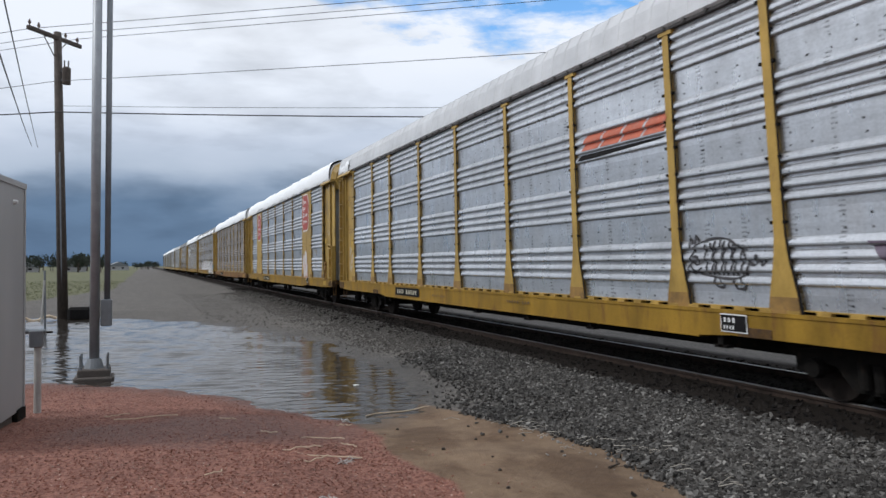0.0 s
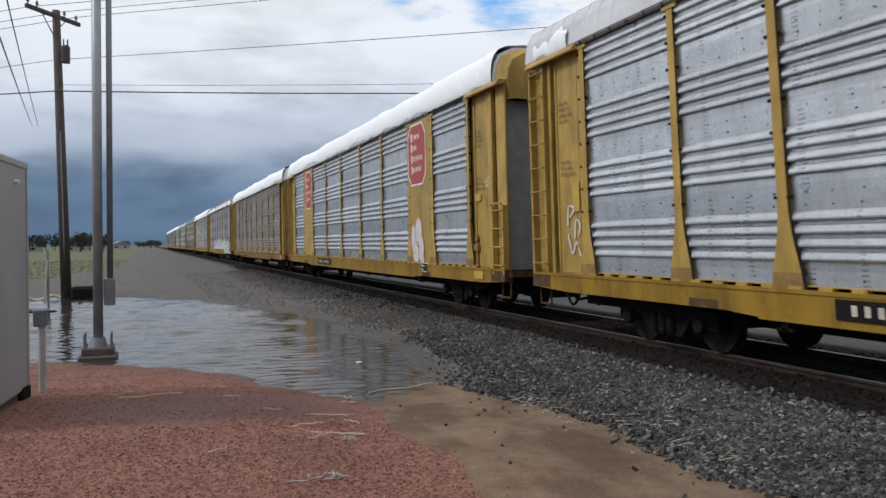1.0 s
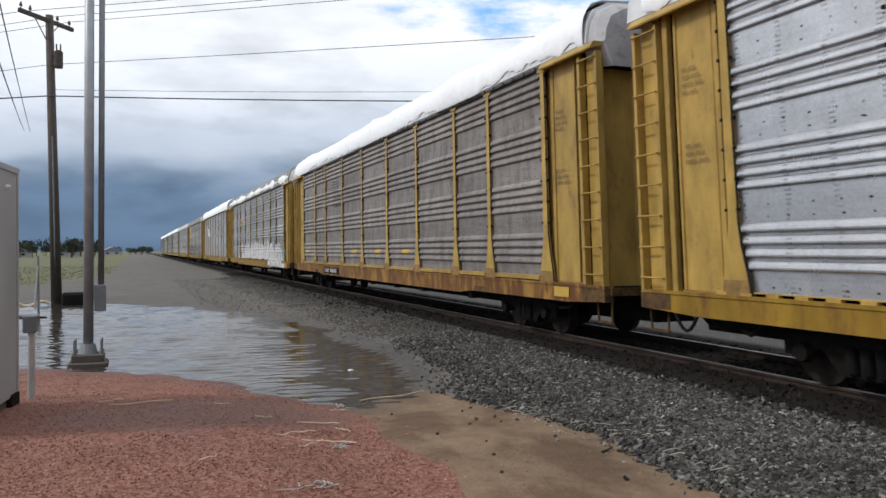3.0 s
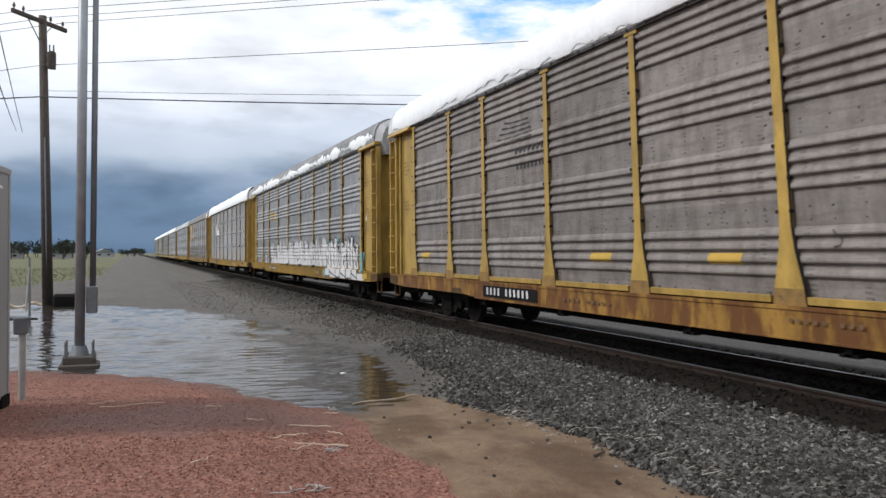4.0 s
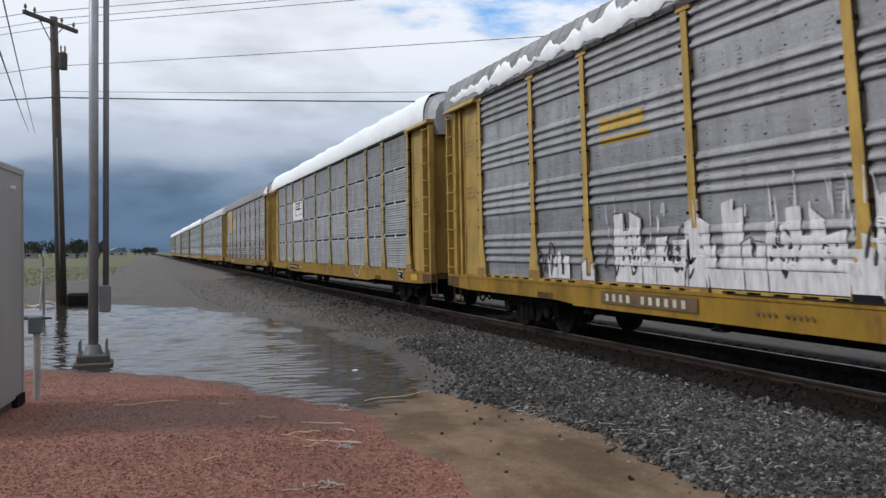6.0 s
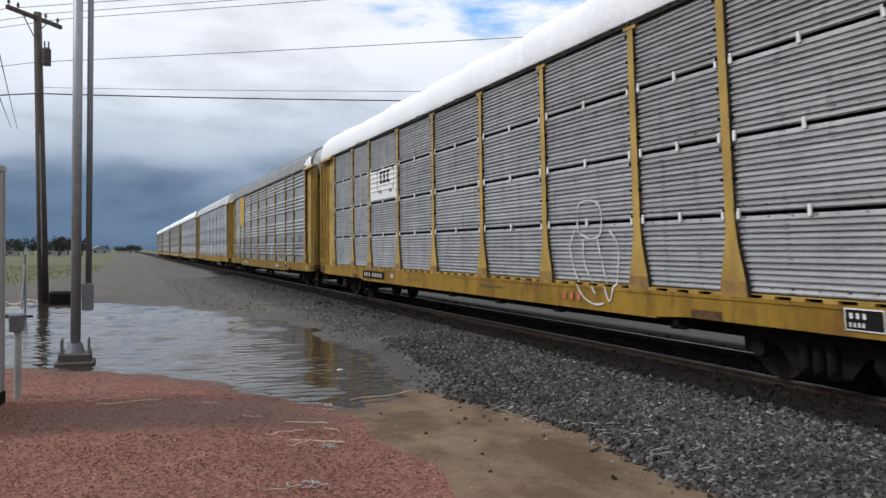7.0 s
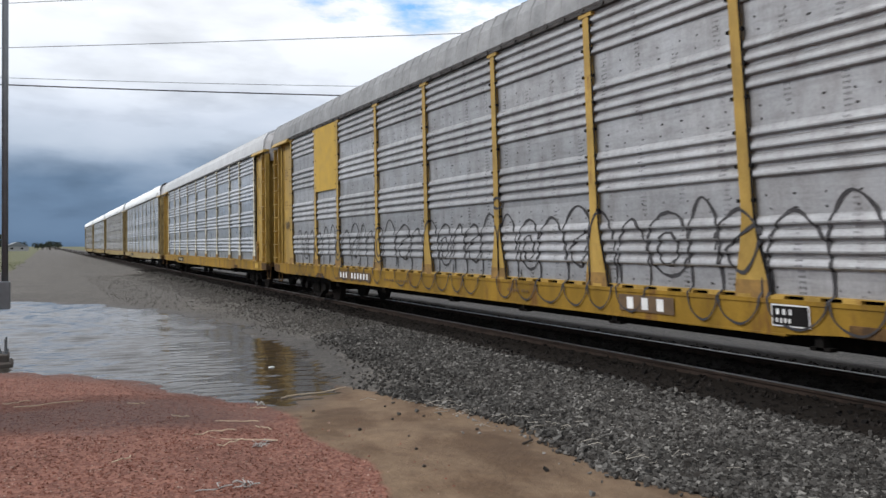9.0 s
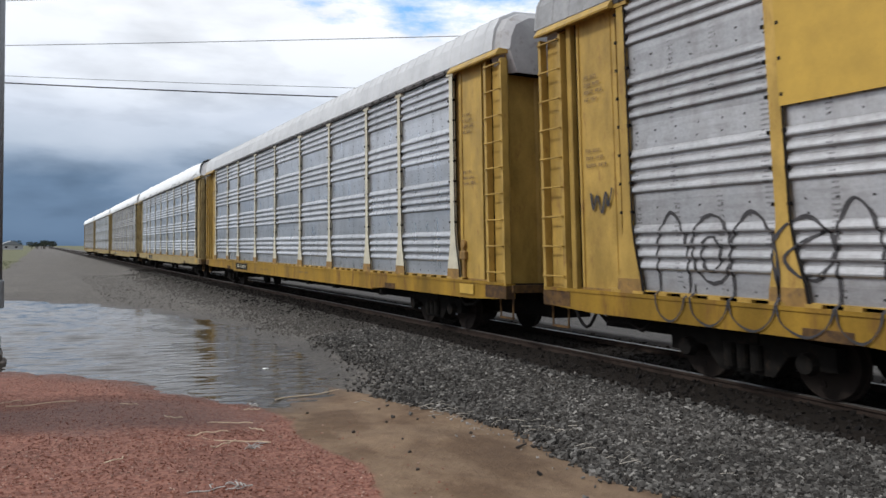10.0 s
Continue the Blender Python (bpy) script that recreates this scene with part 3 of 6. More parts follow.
def build_stones():
    rng = np.random.default_rng(5)
    pts, sz = [], []
    # ballast: thickest beside the rails, thinner farther along
    while len(pts) < 58000:
        y = 3.5 + 13 * rng.random() ** 1.25
        x = rng.uniform(3.7, 6.95)
        r = regions(x, y)
        if rng.random() < smooth(-1.3, -0.2, wetness(x, y)) or rng.random() > max(0.0025, smooth(0.98, 0.25, r[1]) ** 1.5) or rng.random() > smooth(4.3, 6.0, x - 0.02 * y) + (0.35 if y < 10 else 0.08) or rng.random() > smooth(6.9, 6.0, x):
            continue
        pts.append((x, y, ground_z(x, y)))
        sz.append(rng.uniform(0.03, 0.078))
    strew("ballast", pts, sz, BALLAST, "crushed grey granite ballast beside the rails", "ballast", seed=2, crushed=True)

    # greyer, thinning gravel farther along, over to the puddle
    pts, sz = [], []
    while len(pts) < 26000:
        y = 11.0 + 45 * rng.random() ** 1.6
        x = rng.uniform(2.2, 6.95)
        if rng.random() < smooth(-1.0, -0.1, wetness(x, y)) or rng.random() > 0.06 + 0.94 * smooth(4.4, 6.3, x + 0.3 * noise.noise((x, y * 0.3, 5))) or rng.random() > smooth(10.5, 15.0, y):
            continue
        pts.append((x, y, ground_z(x, y)))
        sz.append(rng.uniform(0.02, 0.055))
    strew("service_gravel", pts, sz, GREY_STONE, "grey gravel thinning towards the puddle", "gravel", seed=6, crushed=True)
    pts, sz = [], []
    while len(pts) < 12500:
        y = 3.0 + 60 * rng.random() ** 1.6
        x = rng.uniform(5.7, 10.3)
        if rng.random() < 0.3 or rng.random() > smooth(5.7, 6.7, x):
            continue
        pts.append((x, y, ground_z(x, y)))
        sz.append(rng.uniform(0.035, 0.085) * (1 if y < 20 else 1.4))
    # oil and the shade under the train are both in these stones' colour
    strew("track_ballast", pts, sz, FOULED_SHADED, "oily ballast by the rails, blackened for the train's shade", "ballast", sink=0.06, seed=3, crushed=True)
    pts, sz = [], []
    while len(pts) < 36000:
        y = 4.3 + 12 * rng.random() ** 1.7
        x = rng.uniform(-3.2, 3.2)
        r = regions(x, y)
        if r[0] < 0.5 and rng.random() > 0.04 or wetness(x, y) > 0.0 or damp_patch(x, y) > 0.4 and rng.random() > 0.6:
            continue
        pts.append((x, y, ground_z(x, y)))
        sz.append(rng.uniform(0.007, 0.022) + (0.010 * rng.random() if y < 8.5 else 0))
    strew("scoria_gravel", pts, sz, SCORIA, "loose crushed red scoria gravel", "gravel", sink=0.15, seed=4)


def build_track():
    ties_parent = empty("track", pose(TRACK_X, 0, 0))
    tagged(ties_parent, "single railway track on dark wooden ties", "railway track", kind="structure")
    prof = [(-0.075, 0.0), (0.075, 0.0), (0.075, 0.012), (0.012, 0.035), (0.012, 0.125), (0.036, 0.135), (0.036, 0.165), (0.028, 0.172),
            (-0.028, 0.172), (-0.036, 0.165), (-0.036, 0.135), (-0.012, 0.125), (-0.012, 0.035), (-0.075, 0.012)]
    for x in (-0.755, 0.755):
        bm = prism(bmesh.new(), [(x + a, RAIL_Z - 0.172 + b) for a, b in prof], -60, 700)
        bm.faces.ensure_lookup_table()
        for f in bm.faces:
            if f.calc_center_median().z > RAIL_Z - 0.009:
                f.material_index = 1
        part("rail", bm, [RAIL, RAILTOP], ties_parent, "rusty steel rail with a polished head")
    tie = mesh_of(boxes((-1.3, 1.3, -0.115, 0.115, -0.16, 0.0), bevel=0.012), "tie", TIE)
    for i in range(180):
        ob = part("tie", tie, None, ties_parent)
        ob.matrix_basis = pose(random.uniform(-0.03, 0.03), 0.2 + i * 0.52, RAIL_Z - 0.18 + random.uniform(-0.008, 0.004), 0, 0, random.uniform(-0.8, 0.8))


# ------------------------------------------------------------------ beside the track


def build_bungalow():
    """A sheet-metal equipment house; its long wall faces the track."""
    x0, x1, y0, y1, z0, z1 = -2.4, 0.0, -2.5, 0.0, 0.0, 2.95
    ob = empty("equipment_house", pose(-1.42, 11.39, 0.1, 0, 0, -6.2))
    tagged(ob, "grey sheet-metal railway signal house beside the puddle", "signal house")
    bm = bmesh.new()
    box(bm, x0, x1, y0, y1, 0.12, z1, 0.015)
    part("wall", bm, CABINET, ob)
    bm = bmesh.new()
    prism(bm, [(x0 - 0.015, z1 - 0.02), (x1 + 0.015, z1 - 0.02), (x1 + 0.015, z1 + 0.05), ((x0 + x1) / 2, z1 + 0.18), (x0 - 0.015, z1 + 0.05)], y0 - 0.015, y1 + 0.015)
    part("roof", bm, CABINET, ob)
    part("base", boxes((x0 + 0.05, x1 - 0.05, y0 + 0.05, y1 - 0.05, -0.15, 0.12), bevel=0.01), CONCRETE, ob)
    part("corner_trim", boxes((x1 - 0.002, x1 + 0.014, -0.065, -0.005, 0.12, z1 - 0.03), bevel=0.004), CABINET, ob)
    bm = bmesh.new()
    rod(bm, (x1, -0.55, z1 - 0.22), (x1 + 0.05, -0.55, z1 - 0.22), 0.03, 0.02, 10)
    part("lamp_button", bm, WHITE, ob, "small round white lamp")
    bm = boxes((x1 - 0.05, x1 + 0.02, -0.35, 0.02, 0.0, 0.16), bevel=0.01)
    part("skid", bm, DARK, ob, "dark steel skid foot")


def build_conduit():
    ob = empty("cable_riser", pose(-1.31, 11.8, 0.04))
    tagged(ob, "grey plastic cable riser with a box on top", "cable riser")
    part("pipe", rod(bmesh.new(), (0, 0, -0.1), (0, 0, 0.95), 0.048, 0.045, 14), PLASTIC, ob)
    part("box", boxes((-0.10, 0.07, -0.08, 0.08, 0.92, 1.15), bevel=0.015), DARKGALV, ob, "grey junction box")
    bm = bmesh.new()
    rod(bm, (-0.24, 0, 1.13), (0.1, 0, 1.13), 0.03, 0.03, 10)
    part("branch", bm, DARKGALV, ob)


def build_marker():
    ob = empty("marker_post", pose(-2.8, 27.0, -0.1))
    tagged(ob, "thin pale marker post standing in the water", "marker post")
    part("post", rod(bmesh.new(), (0, 0, 0), (-0.02, 0, 2.0), 0.035, 0.03, 8), DARKGALV, ob)
    part("sleeve", rod(bmesh.new(), (-0.1, -0.02, 0.35), (-0.02, -0.02, 1.7), 0.03, 0.028, 8), PLASTIC, ob, "white plastic sleeve")
    part("foot", rod(bmesh.new(), (0, 0, 0.08), (0, 0, 0.13), 0.25, 0.22, 10), DARK, ob)


def build_mast():
    ob = empty("signal_mast", pose(-0.81, 15.5, 0.02))
    tagged(ob, "tall galvanised steel signal mast bolted to a base plate", "signal mast")
    part("tube", rod(bmesh.new(), (0, 0, 0.28), (0.03, 0, 9.2), 0.085, 0.078, 20), GALV, ob, smooth=True)
    part("pipe", rod(bmesh.new(), (0.205, 0.06, 1.0), (0.235, 0.06, 9.0), 0.052, 0.050, 16), DARKGALV, ob, "darker thin pipe", smooth=True)
    part("junction_box", boxes((0.10, 0.29, -0.05, 0.15, 0.94, 1.42), bevel=0.015), DARKGALV, ob, "grey junction box")
    part("base_collar", rod(bmesh.new(), (0, 0, 0.10), (0, 0, 0.36), 0.19, 0.115, 16), DARKGALV, ob)
    part("base_plate", boxes((-0.27, 0.27, -0.25, 0.25, 0.05, 0.19), bevel=0.02), CONCRETE, ob, "dark concrete footing")
    part("footing", boxes((-0.33, 0.33, -0.30, 0.30, -0.15, 0.06), bevel=0.03), CONCRETE, ob)
    for x in (-0.22, 0.22):
        for y in (-0.19, 0.19):
            bm = bmesh.new()
            rod(bm, (x, y, 0.15), (x, y, 0.44), 0.017, 0.017, 8)
            rod(bm, (x, y, 0.19), (x, y, 0.235), 0.042, 0.042, 6)
            part("bolt", bm, DARKGALV, ob)


POLE = Vector((-3.01, 33.9, 0.0))


def build_pole():
    ob = empty("utility_pole", pose(POLE.x, POLE.y, -0.15))
    tagged(ob, "dark wooden utility pole with a crossarm and transformer", "utility pole")
    part("pole", rod(bmesh.new(), (0.12, 0, 0), (-0.14, 0, 11.3), 0.20, 0.14, 14), POLEWOOD, ob, smooth=True)
    bm = bmesh.new()
    box(bm, -1.4, 1.4, -0.06, 0.06, -0.08, 0.08, 0.015)
    arm = part("crossarm", bm, POLEWOOD, ob)
    arm.matrix_basis = pose(-0.2, -0.2, 11.05, 0, 0, 54)
    for s in (-1, 1):
        bm = bmesh.new()
        rod(bm, (0.62 * s, 0, -0.06), (0.0, 0.05, -0.72), 0.02, 0.02, 6)
        b = part("brace", bm, POLEWOOD, ob)
        b.matrix_basis = pose(-0.2, -0.2, 11.05, 0, 0, 54)
    bm = bmesh.new()
    rod(bm, (0, 0, 0), (0, 0, 0.1), 0.02, 0.02, 8)
    rod(bm, (0, 0, 0.08), (0, 0, 0.15), 0.05, 0.06, 10)
    rod(bm, (0, 0, 0.15), (0, 0, 0.24), 0.045, 0.025, 10)
    ins = mesh_of(bm, "insulator", INSUL, True)
    for u in (-1.3, -0.85, 0.55, 1.2):
        i = part("insulator", ins, None, ob)
        i.matrix_basis = pose(-0.2, -0.2, 11.05, 0, 0, 54) @ pose(u, 0, 0.08)
    bm = bmesh.new()
    rod(bm, (0, 0, 0), (0, 0, 0.62), 0.155, 0.16, 16)
    rod(bm, (0, 0, 0.62), (0, 0, 0.68), 0.16, 0.08, 16)
    for s in (-0.07, 0.07):
        rod(bm, (s, 0, 0.66), (s, 0, 0.92), 0.03, 0.025, 8)
    t = part("transformer", bm, POLEWOOD, ob, "dark grey transformer can")
    t.matrix_basis = pose(0.20, -0.2, 9.25)
    for z in (9.4, 9.75):
        part("bracket", boxes((0.0, 0.3, -0.1, -0.04, z, z + 0.08)), DARKGALV, ob)
    part("guard", rod(bmesh.new(), (0.1, -0.15, 0.2), (-0.02, -0.17, 6.6), 0.035, 0.03, 8), DARKGALV, ob, "dark cable guard")


def build_debris():
    """Dumped tyre-sized rubble at the foot of the pole."""
    ob = empty("rubble_block", pose(POLE.x + 0.75, POLE.y - 0.6, -0.06))
    tagged(ob, "black block of rubble lying at the foot of the pole", "rubble")
    part("block", boxes((-0.42, 0.42, -0.35, 0.35, 0, 0.52), bevel=0.09), BLACK, ob)
    bm = bmesh.new()
    pts = [(-0.9 - 0.22 * i, -0.5, 0.12 + 0.1 * math.sin(i * 1.4)) for i in range(8)]
    for a, b in zip(pts, pts[1:]):
        rod(bm, a, b, 0.06, 0.05, 6)
    ob2 = new("dead_branch", mesh_of(bm, "dead_branch", STRAW))
    ob2.matrix_basis = pose(POLE.x + 0.9, POLE.y - 0.7, -0.04)
    tagged(ob2, "pale dead branch lying at the water's edge", "branch")


def cable(name, a, b, sag, r, mat=WIRE, n=24, label="black overhead power line"):
    a, b = Vector(a), Vector(b)
    cu = bpy.data.curves.new(name, "CURVE")
    cu.dimensions, cu.bevel_depth, cu.bevel_resolution = "3D", r, 1
    sp = cu.splines.new("POLY")
    sp.points.add(n)
    for i in range(n + 1):
        u = i / n
        p = a.lerp(b, u)
        p.z -= sag * 4 * u * (1 - u)
        sp.points[i].co = (*p, 1)
    cu.materials.append(mat)
    ob = new(name, cu)
    return tagged(ob, label, "power line", "overhead wires")


def build_wires():
    d = Vector((0.81, -0.587, 0.0))
    side = Vector((0.587, 0.81, 0.0))
    top = POLE + Vector((-0.2, -0.2, 0))
    for u, z, sag in ((-1.3, 10.86, 0.22), (0.55, 11.2, 0.16), (1.2, 11.16, 0.12)):
        p = top + side * u + Vector((0, 0, z))
        cable("power_line", p, p + d * 60, sag, 0.011)
        cable("power_line", p, p - d * 45 + Vector((0, 0, -0.4)), 0.5, 0.011)
    p = top + Vector((0.05, 0, 9.2))
    cable("power_line", p, p + d * 60, 0.28, 0.011)
    cable("power_line", p, p - d * 45, 0.6, 0.011)
    p = top + Vector((0.05, 0, 8.0))
    cable("telephone_line", p, p + Vector((0.934, -0.356, 0.0)) * 46 + Vector((0, 0, 0.3)), 0.35, 0.024, label="thick black telephone line")
    cable("telephone_line", p, p - Vector((0.934, -0.356, 0.0)) * 40 + Vector((0, 0, -0.2)), 0.5, 0.024, label="thick black telephone line")
    p = top + Vector((0.3, 0, 8.25))
    cable("telephone_line", p, p + Vector((0.9, -0.436, 0.0)) * 50, 0.4, 0.009, label="thin black overhead telephone line")
    # service drops that come down towards the low buildings
    for a, b in (((-1.73, 11.9, 5.6), (-4.46, 39.7, 7.4)), ((-1.73, 11.9, 4.75), (-4.7, 39.7, 7.45))):
        a, b = Vector(a), Vector(b)
        cable("service_drop", a - (b - a) * 0.5, b, 0.12, 0.010, label="thin black service drop cable")


build_ground()
build_water()
build_wires()
build_track()
build_bungalow()
build_conduit()
build_marker()
build_mast()
build_pole()
build_debris()

# ------------------------------------------------------------------ railcars
POSTS = (1.46, 4.25, 7.09, 9.09)      # from the car's middle, both ways
PANEL_END = 11.64
SILL0, SILL1, PANEL0, PANEL1 = 0.73, 1.06, 1.12, 5.14    # above the rails


def ridged(style):
    """The sheet's section as (depth, height): bands of ridges between flat sheet, or fine ridges all the way up."""
    pts = []
    if style == "bands":
        for k in range(4):
            z0 = PANEL0 + k * 1.03
            pts += [(0.0, z0), (0.0, z0 + 0.20)]
            for j in range(4):
                m = z0 + 0.34 + j * 0.158
                if m + 0.06 < PANEL1:
                    pts += [(0.0, m - 0.058), (0.030, m - 0.056), (0.046, m - 0.038), (0.047, m - 0.018), (0.037, m + 0.018), (0.016, m + 0.052), (0.0, m + 0.068)]
        pts += [(0.0, PANEL1)]
    else:
        tier = (PANEL1 - PANEL0) / 4
        for k in range(4):
            z0 = PANEL0 + k * tier
            pts += [(0.0, z0 + 0.016)]
            n = 13
            w = (tier - 0.052) / n
            for j in range(n):
                c = z0 + 0.018 + w * (j + 0.5)
                d = 0.034 if j % 3 else 0.026
                pts += [(0.0, c - 0.42 * w), (d, c - 0.34 * w), (d, c - 0.16 * w), (0.006, c + 0.34 * w)]
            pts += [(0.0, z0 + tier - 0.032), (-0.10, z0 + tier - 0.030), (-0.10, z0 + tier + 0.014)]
    return pts


def panel_mesh(width, style, mat):
    bm = bmesh.new()
    rows = []
    for d, z in ridged(style):
        rows.append((bm.verts.new((-d, -width / 2, z)), bm.verts.new((-d, width / 2, z))))
    for (a, b), (c, e) in zip(rows, rows[1:]):
        bm.faces.new((a, c, e, b))
    # a back sheet gives the panel its thickness
    back = 0.03 if style == "bands" else 0.112
    q = [bm.verts.new((back, y, z)) for y, z in ((-width / 2, PANEL0), (width / 2, PANEL0), (width / 2, PANEL1), (-width / 2, PANEL1))]
    bm.faces.new(q)
    # slot faces turn black, painting the shade of the recess
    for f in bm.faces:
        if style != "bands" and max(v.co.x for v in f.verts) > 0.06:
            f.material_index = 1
    me = bpy.data.meshes.new("side_panel")
    bm.to_mesh(me)
    bm.free()
    me.materials.append(mat)
    me.materials.append(BLACK)
    return me


def post_mesh():
    """A side post with a foot that flares along the sill."""
    bm = bmesh.new()
    out = [(-0.07, PANEL1), (-0.085, 2.0), (-0.12, 1.72), (-0.22, 1.28), (-0.25, 1.06), (0.25, 1.06), (0.22, 1.28), (0.12, 1.72), (0.085, 2.0), (0.07, PANEL1)]
    a = [bm.verts.new((-0.055, y, z)) for y, z in out]
    b = [bm.verts.new((0.0, y, z)) for y, z in out]
    bm.faces.new(a)
    n = len(out)
    for i in range(n):
        bm.faces.new((a[i], b[i], b[(i + 1) % n], a[(i + 1) % n]))
    # the dark joint beside the post, with the post's shadow line painted in
    gap = [(-0.107, PANEL1), (-0.122, 2.0), (-0.165, 1.72), (-0.275, 1.28), (-0.30, 1.06), (-0.2, 1.06), (-0.1, 1.72), (-0.05, 2.0), (-0.05, PANEL1)]
    lo = bm.faces.new([bm.verts.new((-0.0495, y, z)) for y, z in gap])
    lo.material_index = 1
    box(bm, -0.066, 0.0, -0.16, 0.16, PANEL1 - 0.07, PANEL1 + 0.05)
    for k in range(8):
        z = 2.18 + 0.40 * k
        w = 0.105 if z > 2.0 else 0.13
        for s in (-1, 1):
            box(bm, -0.064, -0.02, w * s - 0.022, w * s + 0.022, z - 0.02, z + 0.02, mat=1)
    return mesh_of(bm, "post", [YELLOW, BLACK])


def foot_mesh():
    bm = bmesh.new()
    out = [(-0.222, 1.27), (-0.252, 1.055), (0.252, 1.055), (0.222, 1.27)]
    a = [bm.verts.new((-0.059, y, z)) for y, z in out]
    b = [bm.verts.new((-0.03, y, z)) for y, z in out]
    bm.faces.new(a)
    for i in range(4):
        bm.faces.new((a[i], b[i], b[(i + 1) % 4], a[(i + 1) % 4]))
    return mesh_of(bm, "post_foot", FOOT)


def roof_outline():
    return [(-1.50, 5.175), (-1.53, 5.21), (-1.51, 5.38), (-1.47, 5.60), (-1.35, 5.82), (-1.05, 5.97), (0, 6.04), (1.05, 5.97), (1.35, 5.82), (1.47, 5.60), (1.51, 5.38), (1.53, 5.21), (1.50, 5.175)]


def roof_mesh():
    bm = bmesh.new()
    prof = roof_outline()
    stations = []
    y = -13.35
    while y < 13.36:
        stations += [(y, 0.0), (y + 0.30, 0.0), (y + 0.31, 0.018), (y + 0.36, 0.018), (y + 0.37, 0.0)]
        y += 0.445
    rings = []
    for y, lift in stations:
        rings.append([bm.verts.new((x * (1 + lift * 0.3), y, z + (lift if 1 < i < 11 else 0))) for i, (x, z) in enumerate(prof)])
    for r, s in zip(rings, rings[1:]):
        for i in range(len(prof) - 1):
            bm.faces.new((r[i], s[i], s[i + 1], r[i + 1]))
    bm.faces.new(rings[0])
    bm.faces.new(rings[-1][::-1])
    return mesh_of(bm, "roof", ROOF)


def snow_mesh(seed, cover, strip=False, span=(-13.3, 13.3)):
    """Old snow on the shoulder of the roof: a ragged lower edge over the eave, lumps, and thin spots; strip: along the eave alone."""
    rng = random.Random(seed)
    bm = bmesh.new()
    prof = [(-1.545, 5.19), (-1.53, 5.42), (-1.475, 5.64), (-1.355, 5.86), (-1.02, 6.01), (0.5, 6.07)]

    def spot(u):
        j = min(4, int(u * 5))
        f = u * 5 - j
        return prof[j][0] * (1 - f) + prof[j + 1][0] * f, prof[j][1] * (1 - f) + prof[j + 1][1] * f
    n, m = int(16 * (span[1] - span[0])), 9
    rows = []
    for i in range(n + 1):
        y = span[0] + (span[1] - span[0]) * i / n
        lump = noise.noise((y * 0.55, seed * 3.1, 0)) + 0.5 * noise.noise((y * 1.9, seed, 4.0))
        rag = 0.5 * noise.noise((y * 4.3, seed * 1.7, 8.0)) + 0.35 * noise.noise((y * 9.0, seed * 0.7, 2.0))
        low = min(0.34, max(0.0, 0.20 - 0.20 * (lump + cover) + 0.10 * rag))
        high = min(1.0, max(low + 0.006, 0.26 + 0.30 * lump + 0.24 * rag)) if strip else 1.0
        row = []
        for k in range(m):
            t = k / (m - 1)
            px, pz = spot(min(0.999, low + (high - low) * t))
            thick = (0.05 if strip else 0.07) * max(0.25, 0.6 + lump + 0.5 * rag) * math.sin(math.pi * min(1.0, 0.10 + t * (0.9 if strip else 0.75)))
            h = 0.010 + thick + rng.uniform(0, 0.018) * (0 < k < m - 1)
            row.append(bm.verts.new((px - h * 0.6, y, pz + h * 0.8)))
        px, pz = spot(low)
        row.insert(0, bm.verts.new((px, y, pz - 0.012)))
        rows.append(row)
    for a, b in zip(rows, rows[1:]):
        for k in range(m):
            bm.faces.new((a[k], b[k], b[k + 1], a[k + 1]))
    return mesh_of(bm, "snow", SNOW, True)


def ladder_mesh():
    """Corner ladder, in the car's space, for the side at -x and the end at +y."""
    bm = bmesh.new()
    for y in (13.06, 13.60):
        box(bm, -1.52, -1.40, y - 0.035, y + 0.035, 1.02, 5.02)
    for k in range(9):
        z = 1.25 + k * 0.46
        rod(bm, (-1.555, 13.06, z), (-1.555, 13.60, z), 0.014, 0.014, 6)
        rod(bm, (-1.555, 13.06, z), (-1.50, 13.06, z), 0.014, 0.014, 6)
        rod(bm, (-1.555, 13.60, z), (-1.50, 13.60, z), 0.014, 0.014, 6)
    return mesh_of(bm, "corner_ladder", YELLOW)


def low_ladder_mesh():
    """A waist-high corner ladder and the plain plate above it, for the side at -x and the end at -y."""
    bm = bmesh.new()
    for y in (-13.62, -13.08):
        box(bm, -1.53, -1.40, y - 0.03, y + 0.03, 0.95, 2.45)
    for k in range(4):
        z = 1.15 + k * 0.40
        rod(bm, (-1.55, -13.62, z), (-1.55, -13.08, z), 0.016, 0.016, 6)
        for y in (-13.62, -13.08):
            rod(bm, (-1.55, y, z), (-1.49, y, z), 0.016, 0.016, 6)
    tube(bm, [(-1.50, -13.08, 2.42), (-1.56, -13.08, 2.50), (-1.56, -13.62, 2.50), (-1.50, -13.62, 2.42)], 0.018, 6)
    box(bm, -1.445, -1.40, -12.90, -12.74, 1.05, 5.06)
    return mesh_of(bm, "corner_ladder", YELLOW)


